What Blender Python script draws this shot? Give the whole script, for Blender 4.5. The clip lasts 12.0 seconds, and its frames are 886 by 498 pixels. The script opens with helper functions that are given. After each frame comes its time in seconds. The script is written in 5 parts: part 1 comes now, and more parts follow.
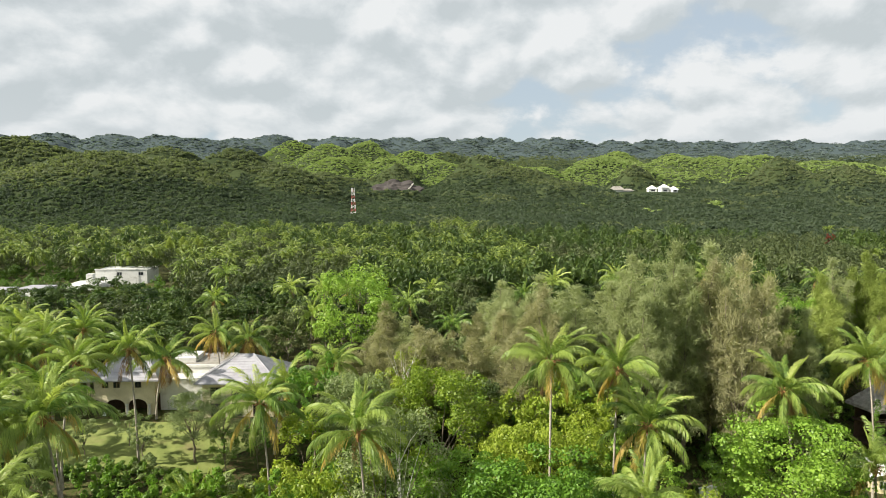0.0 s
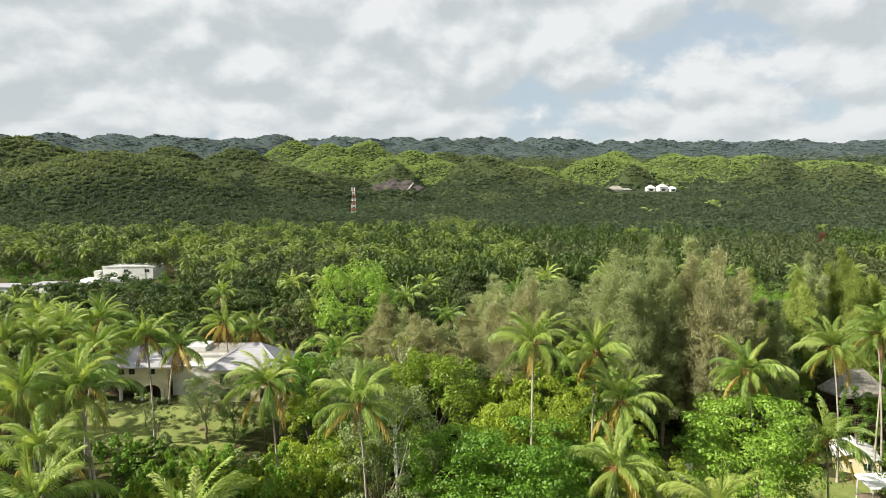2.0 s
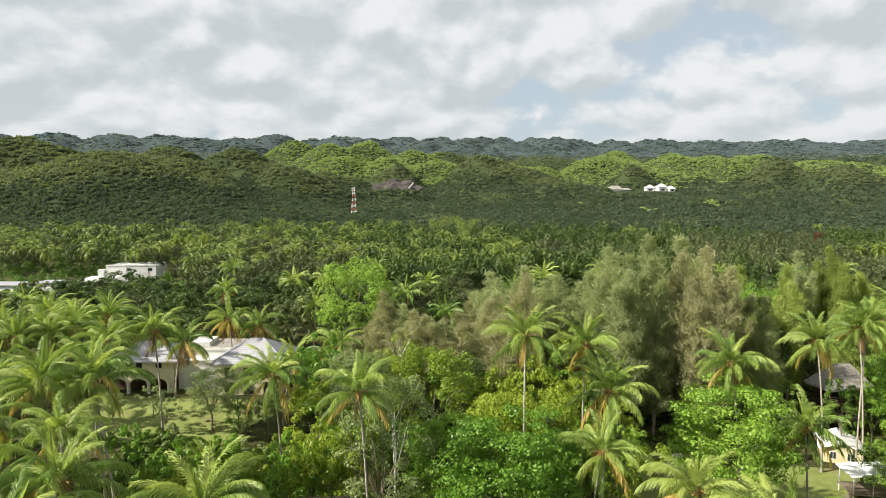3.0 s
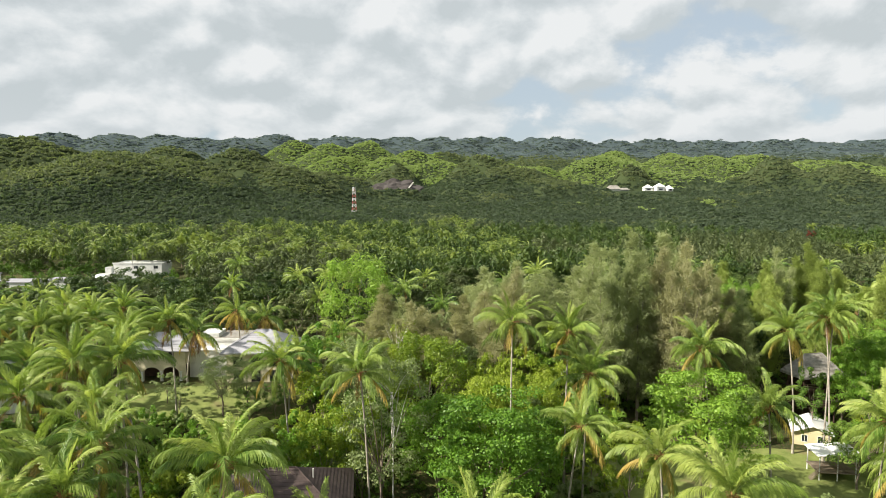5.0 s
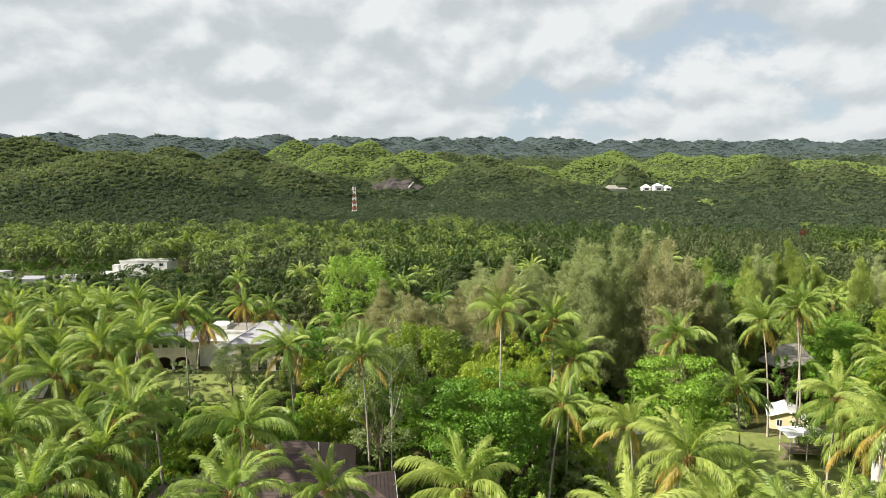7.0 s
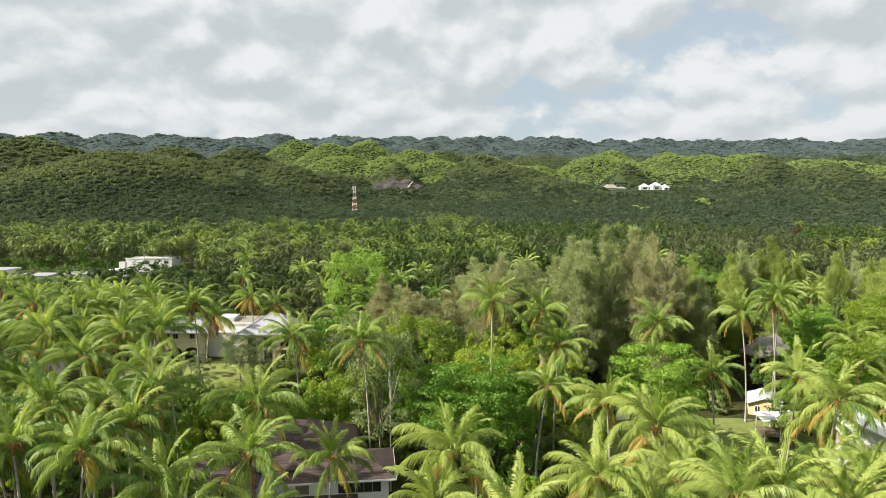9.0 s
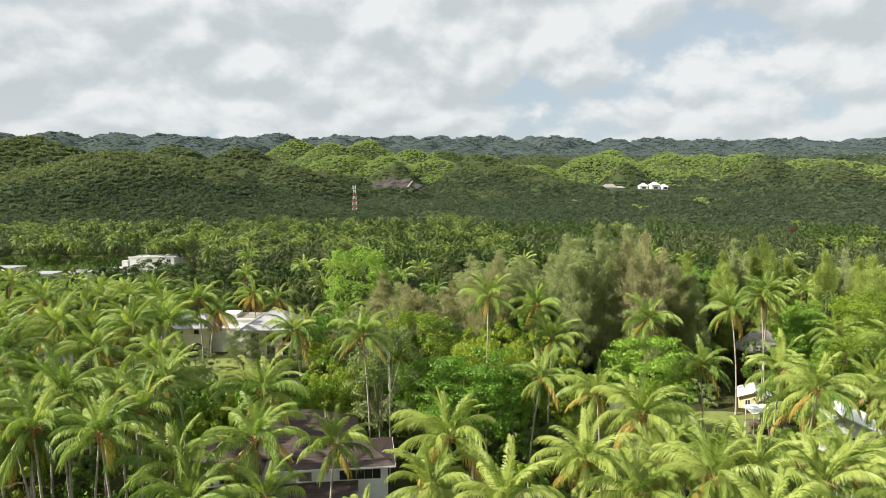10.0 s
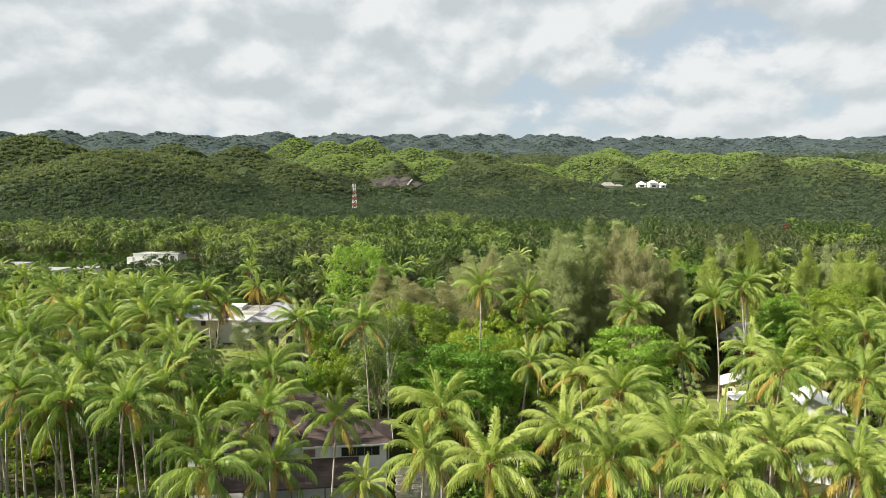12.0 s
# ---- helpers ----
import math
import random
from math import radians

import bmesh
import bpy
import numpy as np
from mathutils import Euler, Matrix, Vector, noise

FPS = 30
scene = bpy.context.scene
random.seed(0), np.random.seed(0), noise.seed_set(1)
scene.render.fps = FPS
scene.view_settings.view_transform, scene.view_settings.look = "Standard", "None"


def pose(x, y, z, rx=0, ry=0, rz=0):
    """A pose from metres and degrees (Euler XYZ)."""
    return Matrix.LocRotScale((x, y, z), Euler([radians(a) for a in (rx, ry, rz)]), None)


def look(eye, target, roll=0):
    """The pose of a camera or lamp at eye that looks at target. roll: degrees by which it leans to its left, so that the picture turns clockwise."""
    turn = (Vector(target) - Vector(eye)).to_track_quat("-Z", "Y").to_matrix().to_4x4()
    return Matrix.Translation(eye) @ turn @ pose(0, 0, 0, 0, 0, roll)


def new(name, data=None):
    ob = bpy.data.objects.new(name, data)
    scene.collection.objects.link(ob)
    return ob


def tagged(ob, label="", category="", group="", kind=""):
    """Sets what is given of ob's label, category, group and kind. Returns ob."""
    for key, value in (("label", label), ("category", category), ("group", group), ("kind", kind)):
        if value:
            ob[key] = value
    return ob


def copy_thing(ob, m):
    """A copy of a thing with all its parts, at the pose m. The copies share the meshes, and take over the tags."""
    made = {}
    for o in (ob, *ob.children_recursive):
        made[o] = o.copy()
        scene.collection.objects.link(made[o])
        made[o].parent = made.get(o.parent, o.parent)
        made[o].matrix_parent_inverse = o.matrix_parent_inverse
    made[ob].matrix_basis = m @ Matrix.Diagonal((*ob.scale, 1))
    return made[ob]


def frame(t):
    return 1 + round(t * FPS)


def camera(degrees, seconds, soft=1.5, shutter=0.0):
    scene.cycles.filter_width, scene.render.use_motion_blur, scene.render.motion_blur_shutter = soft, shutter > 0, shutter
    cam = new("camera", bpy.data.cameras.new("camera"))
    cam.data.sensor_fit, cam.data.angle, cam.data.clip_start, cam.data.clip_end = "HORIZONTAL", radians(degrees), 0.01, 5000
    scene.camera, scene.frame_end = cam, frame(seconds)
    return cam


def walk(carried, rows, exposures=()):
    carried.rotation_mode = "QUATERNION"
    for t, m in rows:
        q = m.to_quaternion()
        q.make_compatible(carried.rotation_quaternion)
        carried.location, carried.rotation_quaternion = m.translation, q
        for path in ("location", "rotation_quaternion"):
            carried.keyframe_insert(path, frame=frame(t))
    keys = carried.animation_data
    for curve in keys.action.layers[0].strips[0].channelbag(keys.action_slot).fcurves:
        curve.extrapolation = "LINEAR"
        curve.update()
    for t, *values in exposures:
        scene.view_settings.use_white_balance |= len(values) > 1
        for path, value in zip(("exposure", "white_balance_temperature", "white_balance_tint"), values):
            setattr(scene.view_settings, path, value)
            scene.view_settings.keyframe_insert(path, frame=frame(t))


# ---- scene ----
cam = camera(70.0, 12.0, 0.85)
PATH = [
    (0.0, -0.189, -0.685, 36.245, 0.01, -4.927, -0.12),
    (0.5, 0.057, -2.429, 36.188, 0.019, -4.939, -0.117),
    (1.0, 0.298, -4.184, 36.135, 0.026, -4.949, -0.115),
    (1.5, 0.533, -5.95, 36.088, 0.034, -4.958, -0.112),
    (2.0, 0.763, -7.727, 36.045, 0.04, -4.965, -0.11),
    (2.5, 0.988, -9.515, 36.006, 0.046, -4.97, -0.107),
    (3.0, 1.208, -11.311, 35.97, 0.051, -4.975, -0.105),
    (5.0, 2.051, -18.56, 35.848, 0.067, -4.991, -0.095),
    (5.5, 2.253, -20.379, 35.82, 0.069, -4.996, -0.092),
    (6.0, 2.453, -22.195, 35.792, 0.071, -5.002, -0.09),
    (6.5, 2.65, -24.007, 35.764, 0.072, -5.009, -0.087),
    (7.0, 2.845, -25.811, 35.735, 0.072, -5.018, -0.085),
    (9.0, 3.611, -32.874, 35.596, 0.068, -5.075, -0.075),
    (9.5, 3.8, -34.581, 35.553, 0.066, -5.097, -0.072),
    (10.0, 3.989, -36.256, 35.505, 0.062, -5.122, -0.07),
    (10.5, 4.178, -37.893, 35.453, 0.059, -5.15, -0.068),
    (11.0, 4.367, -39.488, 35.396, 0.054, -5.183, -0.065),
    (11.5, 4.557, -41.034, 35.332, 0.049, -5.22, -0.062),
    (12.0, 4.748, -42.526, 35.262, 0.044, -5.261, -0.06),
]
walk(cam, [(t, pose(x, y, z, 90 + pitch, roll, yaw)) for t, x, y, z, yaw, pitch, roll in PATH])

# ---- world, sun, exposure ----
SUN_TO = Vector((-0.86, -0.30, 0.66)).normalized()          # the way to the sun
SUN_ELEV = math.asin(SUN_TO.z)
SUN_AZ = math.atan2(SUN_TO.x, SUN_TO.y)


class Nodes:
    """Short-hand for building node trees."""

    def __init__(self, tree):
        self.t = tree
        tree.nodes.clear()

    def add(self, kind, **kw):
        n = self.t.nodes.new(kind)
        for k, v in kw.items():
            if k.startswith("_"):
                n.inputs[k[1:].replace("_", " ")].default_value = v
            else:
                setattr(n, k, v)
        return n

    def link(self, a, b):
        self.t.links.new(a, b)

    def math(self, op, a, b=None, c=None, clamp=False):
        n = self.add("ShaderNodeMath", operation=op, use_clamp=clamp)
        for i, v in enumerate((a, b, c)):
            if v is None:
                continue
            if isinstance(v, (int, float)):
                n.inputs[i].default_value = v
            else:
                self.link(v, n.inputs[i])
        return n.outputs[0]

    def noise(self, vec, scale, detail=4.0, rough=0.55, distortion=0.0):
        n = self.add("ShaderNodeTexNoise")
        n.inputs["Scale"].default_value, n.inputs["Detail"].default_value = scale, detail
        n.inputs["Roughness"].default_value, n.inputs["Distortion"].default_value = rough, distortion
        if vec is not None:
            self.link(vec, n.inputs["Vector"])
        return n.outputs["Fac"]

    def ramp(self, fac, stops):
        n = self.add("ShaderNodeValToRGB")
        el = n.color_ramp.elements
        while len(el) < len(stops):
            el.new(0.5)
        for e, (p, c) in zip(el, stops):
            e.position = p
            e.color = (*c, 1) if len(c) == 3 else c
        self.link(fac, n.inputs["Fac"])
        return n.outputs["Color"]

    def mix(self, fac, a, b, blend="MIX"):
        n = self.add("ShaderNodeMix", data_type="RGBA", blend_type=blend)
        for sock, v in ((n.inputs[0], fac), (n.inputs[6], a), (n.inputs[7], b)):
            if isinstance(v, (int, float)):
                sock.default_value = v
            elif isinstance(v, tuple):
                sock.default_value = (*v, 1)
            else:
                self.link(v, sock)
        return n.outputs[2]

    def map_range(self, v, a, b, c, d, smooth=True):
        n = self.add("ShaderNodeMapRange", interpolation_type="SMOOTHSTEP" if smooth else "LINEAR")
        self.link(v, n.inputs["Value"])
        for k, x in zip(("From Min", "From Max", "To Min", "To Max"), (a, b, c, d)):
            n.inputs[k].default_value = x
        return n.outputs["Result"]


def make_world():
    w = bpy.data.worlds.new("sky")
    w.use_nodes = True
    scene.world = w
    N = Nodes(w.node_tree)
    sky = N.add("ShaderNodeTexSky", sky_type="NISHITA", sun_disc=False, sun_elevation=SUN_ELEV, sun_rotation=SUN_AZ)
    co = N.add("ShaderNodeTexCoord").outputs["Generated"]
    sep = N.add("ShaderNodeSeparateXYZ")
    N.link(co, sep.inputs[0])
    zz = N.math("MAXIMUM", sep.outputs[2], 0.0)
    rise = N.math("ADD", zz, 0.15)                # the layer draws together towards the horizon
    flat = N.add("ShaderNodeCombineXYZ")
    N.link(N.math("MULTIPLY", sep.outputs[0], 2.9), flat.inputs[0])
    N.link(N.math("MULTIPLY", sep.outputs[1], 2.9), flat.inputs[1])
    N.link(N.math("MULTIPLY", N.math("LOGARITHM", rise, math.e), 1.5), flat.inputs[2])
    p = flat.outputs[0]

    def heaps(vec):
        """Density of the clouds: soft fields with rounded heads on them."""
        warp = N.add("ShaderNodeTexNoise")
        warp.inputs["Scale"].default_value, warp.inputs["Detail"].default_value = 2.3, 6.0
        N.link(vec, warp.inputs["Vector"])
        off = N.add("ShaderNodeVectorMath", operation="MULTIPLY_ADD")
        N.link(warp.outputs["Color"], off.inputs[0])
        off.inputs[1].default_value = (0.45, 0.45, 0.45)
        N.link(vec, off.inputs[2])
        vor = N.add("ShaderNodeTexVoronoi", feature="SMOOTH_F1")
        vor.inputs["Scale"].default_value, vor.inputs["Smoothness"].default_value = 3.3, 0.35
        N.link(off.outputs[0], vor.inputs["Vector"])
        head = N.math("SUBTRACT", 1.0, vor.outputs["Distance"])
        soft = N.noise(vec, 2.3, 10, 0.62, 0.2)
        return N.math("ADD", N.math("MULTIPLY", head, 0.55), N.math("MULTIPLY", soft, 0.66)), soft

    big = N.noise(p, 0.75, 3, 0.5, 0.3)
    here, soft = heaps(p)
    shift = N.add("ShaderNodeVectorMath", operation="ADD")    # a little nearer the sun: the lit and the shaded side of the heaps
    N.link(p, shift.inputs[0])
    shift.inputs[1].default_value = (-0.04, 0.0, 0.11)
    there, _ = heaps(shift.outputs[0])
    relief = N.math("SUBTRACT", here, there)
    dens = N.math("ADD", N.math("MULTIPLY", big, 0.55), N.math("MULTIPLY", here, 0.5))
    cover = N.map_range(dens, 0.395, 0.475, 0.0, 1.0)
    light = N.math("ADD", N.math("MULTIPLY", relief, 2.4), N.map_range(big, 0.36, 0.64, 0.58, 0.42))
    white = N.ramp(light, [(0.20, (0.530, 0.580, 0.600)), (0.42, (0.595, 0.640, 0.660)), (0.58, (0.665, 0.705, 0.720)), (0.85, (0.780, 0.800, 0.805))])
    low = N.map_range(zz, 0.05, 0.14, 0.35, 0.0)
    white = N.mix(low, white, (0.66, 0.69, 0.71))
    blue = N.mix(0.7, N.mix(1.0, sky.outputs[0], (0.10, 0.10, 0.10), "MULTIPLY"), (0.56, 0.64, 0.70))
    col = N.mix(cover, blue, white)
    bg = N.add("ShaderNodeBackground", _Strength=0.54)
    N.link(col, bg.inputs[0])
    out = N.add("ShaderNodeOutputWorld")
    N.link(bg.outputs[0], out.inputs[0])


make_world()
sun = new("sun", bpy.data.lights.new("sun", "SUN"))
sun.data.energy, sun.data.angle, sun.data.color = 5.0, radians(0.6), (1.0, 0.93, 0.80)
sun.matrix_world = look(SUN_TO * 100, (0, 0, 0))
scene.view_settings.exposure = 1.0


# ---- materials ----
def material(name):
    m = bpy.data.materials.new(name)
    m.use_nodes = True
    return m, Nodes(m.node_tree)


def foliage(name, dark, mid, light, rough=0.5, through_=0.35, island=False, scale=1.2, warm=None, each=0.26, patch=0.05, patchy=0.35):
    """Leaves: colour by object, by leaf and by noise; some light goes through them."""
    m, N = material(name)
    geo = N.add("ShaderNodeNewGeometry")
    obj = N.add("ShaderNodeObjectInfo")
    n1 = N.noise(geo.outputs["Position"], scale, 3, 0.6)
    n2 = N.noise(geo.outputs["Position"], patch, 2, 0.5)
    v = N.math("ADD", N.math("MULTIPLY", n1, 0.55), N.math("MULTIPLY", n2, patchy))
    v = N.math("ADD", v, N.math("MULTIPLY", geo.outputs["Random Per Island"], 0.40 if island else 0.22))
    v = N.math("ADD", v, N.math("MULTIPLY", obj.outputs["Random"], each))
    col = N.ramp(v, [(0.30, dark), (0.62, mid), (0.95, light)])
    if warm:
        w = N.math("GREATER_THAN", geo.outputs["Random Per Island"], 0.93)
        col = N.mix(N.math("MULTIPLY", w, 0.8), col, warm)
    bs = N.add("ShaderNodeBsdfPrincipled", _Roughness=rough)
    bs.inputs["Specular IOR Level"].default_value = 0.36
    N.link(col, bs.inputs["Base Color"])
    tr = N.add("ShaderNodeBsdfTranslucent")
    N.link(N.mix(0.55, col, N.mix(1.0, col, (1.25, 1.4, 0.45), "MULTIPLY")), tr.inputs["Color"])
    mx = N.add("ShaderNodeMixShader", _Fac=through_)
    N.link(bs.outputs[0], mx.inputs[1]), N.link(tr.outputs[0], mx.inputs[2])
    out = N.add("ShaderNodeOutputMaterial")
    N.link(mx.outputs[0], out.inputs[0])
    return m


def surface(name, a, b, scale=2.0, rough=0.75, bump=0.25, fine=18.0, spec=0.4, metal=0.0, stain=None, stain_scale=0.35, random_=0.0, per=None):
    """A solid surface: two tones at one scale, grain at another, optional stains and bump."""
    m, N = material(name)
    pos = N.add("ShaderNodeNewGeometry").outputs["Position"]
    n1, n2 = N.noise(pos, scale, 5, 0.6), N.noise(pos, fine, 4, 0.6)
    f = N.map_range(N.math("ADD", N.math("MULTIPLY", n1, 0.65), N.math("MULTIPLY", n2, 0.35)), 0.35, 0.65, 0, 1)
    if random_:
        f = N.math("ADD", f, N.math("MULTIPLY", N.math("SUBTRACT", N.add("ShaderNodeObjectInfo").outputs["Random"], 0.5), random_))
    col = N.mix(f, a, b)
    if stain:
        col = N.mix(N.map_range(N.noise(pos, stain_scale, 6, 0.65, 0.4), 0.52, 0.70, 0, 0.75), col, stain)
    bs = N.add("ShaderNodeBsdfPrincipled", _Roughness=rough, _Metallic=metal)
    bs.inputs["Specular IOR Level"].default_value = spec
    N.link(col, bs.inputs["Base Color"])
    if bump:
        bp = N.add("ShaderNodeBump", _Strength=bump, _Distance=0.03)
        N.link(N.math("ADD", N.math("MULTIPLY", n1, 0.5), n2), bp.inputs["Height"])
        N.link(bp.outputs[0], bs.inputs["Normal"])
    out = N.add("ShaderNodeOutputMaterial")
    N.link(bs.outputs[0], out.inputs[0])
    return m


def ground_material():
    m, N = material("forest_ground")
    pos = N.add("ShaderNodeNewGeometry").outputs["Position"]
    n0, n1, n2 = N.noise(pos, 0.012, 4, 0.55), N.noise(pos, 0.14, 6, 0.6), N.noise(pos, 2.2, 5, 0.65)
    near = N.mix(N.map_range(n1, 0.4, 0.6, 0, 1), (0.030, 0.045, 0.014), (0.060, 0.080, 0.020))
    near = N.mix(N.map_range(n2, 0.42, 0.66, 0, 0.85), near, (0.115, 0.078, 0.045))
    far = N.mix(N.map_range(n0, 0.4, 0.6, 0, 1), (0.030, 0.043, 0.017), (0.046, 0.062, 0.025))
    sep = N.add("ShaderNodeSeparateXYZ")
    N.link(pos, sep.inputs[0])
    # ground fades to grey-blue beyond 1900 m, haze put into its colour
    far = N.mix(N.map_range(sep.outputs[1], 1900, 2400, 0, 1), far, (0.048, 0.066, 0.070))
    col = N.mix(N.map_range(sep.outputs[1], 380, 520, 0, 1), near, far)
    bs = N.add("ShaderNodeBsdfPrincipled", _Roughness=0.95)
    bs.inputs["Specular IOR Level"].default_value = 0.1
    N.link(col, bs.inputs["Base Color"])
    bp = N.add("ShaderNodeBump", _Strength=0.6, _Distance=0.6)
    N.link(N.math("ADD", n2, n1), bp.inputs["Height"])
    N.link(bp.outputs[0], bs.inputs["Normal"])
    N.link(bs.outputs[0], N.add("ShaderNodeOutputMaterial").inputs[0])
    return m


MAT_GROUND = ground_material()
MAT_LAWN = surface("lawn_grass", (0.13, 0.165, 0.045), (0.21, 0.24, 0.075), 0.5, 0.9, 0.5, 14, 0.15, stain=(0.20, 0.165, 0.085), stain_scale=0.16)
MAT_FROND = foliage("palm_frond", (0.026, 0.068, 0.011), (0.108, 0.196, 0.032), (0.29, 0.370, 0.085), 0.43, 0.38, each=0.46, patch=0.06, patchy=0.50)
# darker copy of palm_frond, the shade put into its colour
MAT_FROND_SHADED = foliage("palm_frond_shaded", (0.020, 0.052, 0.008), (0.075, 0.138, 0.020), (0.19, 0.255, 0.050), 0.40, 0.36, each=0.46, patch=0.06, patchy=0.50)
MAT_FROND_YOUNG = foliage("palm_frond_young", (0.070, 0.130, 0.021), (0.195, 0.272, 0.050), (0.40, 0.46, 0.125), 0.43, 0.42, each=0.44)
MAT_FROND_OLD = foliage("palm_frond_yellowing", (0.15, 0.14, 0.024), (0.33, 0.27, 0.05), (0.52, 0.38, 0.11), 0.5, 0.4, each=0.45)
MAT_FROND_DEAD = foliage("palm_frond_dead", (0.10, 0.055, 0.022), (0.20, 0.115, 0.045), (0.30, 0.18, 0.08), 0.75, 0.2)
MAT_PALM_TRUNK = surface("palm_bark", (0.24, 0.21, 0.175), (0.40, 0.365, 0.31), 3.0, 0.85, 0.6, 14, 0.2, stain=(0.16, 0.13, 0.10), stain_scale=0.9)
MAT_BLEACHED = surface("bleached_wood", (0.42, 0.40, 0.37), (0.60, 0.58, 0.54), 3, 0.9, 0.2, 14)
MAT_FLAME = foliage("flame_flowers", (0.078, 0.021, 0.009), (0.132, 0.033, 0.015), (0.180, 0.054, 0.021), 0.6, 0.3)
MAT_HEART = surface("palm_fibre", (0.20, 0.105, 0.040), (0.36, 0.20, 0.075), 4, 0.85, 0.3, 16)
MAT_NUT = surface("coconut_husk", (0.20, 0.15, 0.03), (0.33, 0.19, 0.05), 5, 0.6, 0.2, 20)
MAT_BARK = surface("tree_bark", (0.12, 0.095, 0.07), (0.24, 0.20, 0.16), 2.5, 0.9, 0.7, 16, 0.2)
MAT_LEAF_BRIGHT = foliage("almond_leaves", (0.045, 0.123, 0.011), (0.129, 0.252, 0.025), (0.269, 0.403, 0.056), 0.45, 0.35)
MAT_LEAF_LIME = foliage("lime_leaves", (0.07, 0.13, 0.012), (0.18, 0.26, 0.022), (0.34, 0.40, 0.05), 0.45, 0.38)
MAT_LEAF_GREEN = foliage("forest_leaves", (0.033, 0.083, 0.013), (0.088, 0.169, 0.022), (0.194, 0.288, 0.044), 0.5, 0.33)
MAT_PLAIN = foliage("plain_leaves", (0.013, 0.036, 0.008), (0.041, 0.077, 0.013), (0.101, 0.143, 0.026), 0.55, 0.28, scale=0.13)
MAT_PLAIN_OLIVE = foliage("plain_olive_leaves", (0.027, 0.047, 0.017), (0.068, 0.092, 0.031), (0.135, 0.162, 0.059), 0.6, 0.28, scale=0.13)
MAT_LEAF_GREY = foliage("olive_leaves", (0.074, 0.110, 0.038), (0.156, 0.206, 0.072), (0.288, 0.342, 0.144), 0.55, 0.3)
MAT_NEEDLE = foliage("casuarina_needles", (0.144, 0.177, 0.079), (0.274, 0.312, 0.147), (0.400, 0.432, 0.233), 0.7, 0.5)
MAT_NEEDLE_BROWN = foliage("dry_casuarina_needles", (0.153, 0.153, 0.074), (0.284, 0.279, 0.147), (0.400, 0.386, 0.223), 0.7, 0.5)
MAT_NEEDLE_LIME = foliage("young_casuarina_needles", (0.12, 0.165, 0.032), (0.25, 0.31, 0.070), (0.38, 0.44, 0.13), 0.7, 0.5)
# three tones of one hill forest: cloud shadow, relief and sun put into colour
MAT_FAR_SHADED = foliage("far_forest_shaded", (0.047, 0.070, 0.042), (0.072, 0.101, 0.059), (0.110, 0.139, 0.076), 0.85, 0.5, scale=0.07, patch=0.012)
# here and in the tone above, extra blue stands in for haze
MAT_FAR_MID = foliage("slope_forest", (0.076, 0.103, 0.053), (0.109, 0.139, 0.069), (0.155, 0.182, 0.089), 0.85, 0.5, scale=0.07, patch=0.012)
MAT_FAR_SUNLIT = foliage("hill_scrub", (0.142, 0.201, 0.071), (0.215, 0.290, 0.098), (0.304, 0.373, 0.137), 0.85, 0.5, scale=0.07, patch=0.02)
MAT_FAR_PALM = foliage("far_palms", (0.046, 0.084, 0.014), (0.108, 0.162, 0.026), (0.216, 0.270, 0.051), 0.5, 0.3, island=True, scale=0.3)
# grey-blue cast: distance haze painted into the ridge forest's base colour
MAT_RIDGE_HAZED = foliage("hazed_ridge_forest", (0.098, 0.132, 0.137), (0.117, 0.154, 0.156), (0.146, 0.183, 0.176), 0.9, 0.4, scale=0.012, patch=0.004)
MAT_CREAM = surface("cream_render", (0.54, 0.48, 0.33), (0.64, 0.57, 0.41), 0.8, 0.85, 0.1, 10, stain=(0.45, 0.40, 0.28))
MAT_WHITE = surface("white_render", (0.60, 0.60, 0.575), (0.70, 0.70, 0.67), 0.7, 0.8, 0.08, 10, stain=(0.42, 0.41, 0.38))
MAT_YELLOW = surface("pale_yellow_render", (0.50, 0.43, 0.25), (0.58, 0.51, 0.32), 0.8, 0.85, 0.1, 10)
MAT_TERRACOTTA = surface("terracotta_floor", (0.13, 0.032, 0.022), (0.20, 0.05, 0.034), 2, 0.6, 0.1, 12)
MAT_DARK = surface("dark_interior", (0.05, 0.03, 0.022), (0.09, 0.05, 0.035), 1.2, 0.8, 0.0, 10)
MAT_ROOF_GREY = surface("grey_metal_roof", (0.27, 0.265, 0.29), (0.36, 0.355, 0.385), 0.5, 0.55, 0.1, 6, 0.4, 0.0, stain=(0.22, 0.21, 0.22))
MAT_ROOF_BROWN = surface("brown_roof_shingle", (0.050, 0.036, 0.033), (0.086, 0.062, 0.056), 0.7, 0.8, 0.3, 12, 0.3, random_=0.5, stain=(0.055, 0.04, 0.035))
MAT_ROOF_WHITE = surface("white_roof_sheet", (0.80, 0.80, 0.80), (0.88, 0.88, 0.87), 0.6, 0.6, 0.05, 8, stain=(0.62, 0.61, 0.58))
MAT_WOOD = surface("weathered_wood", (0.13, 0.10, 0.075), (0.25, 0.20, 0.15), 2.0, 0.85, 0.3, 14)
MAT_THATCH = surface("grey_thatch", (0.20, 0.19, 0.17), (0.34, 0.32, 0.29), 1.5, 0.95, 0.8, 18, 0.1, stain=(0.07, 0.06, 0.045), stain_scale=0.5)
MAT_STONE = surface("stone_block", (0.30, 0.28, 0.24), (0.45, 0.42, 0.36), 1.5, 0.9, 0.4, 10, random_=0.8)
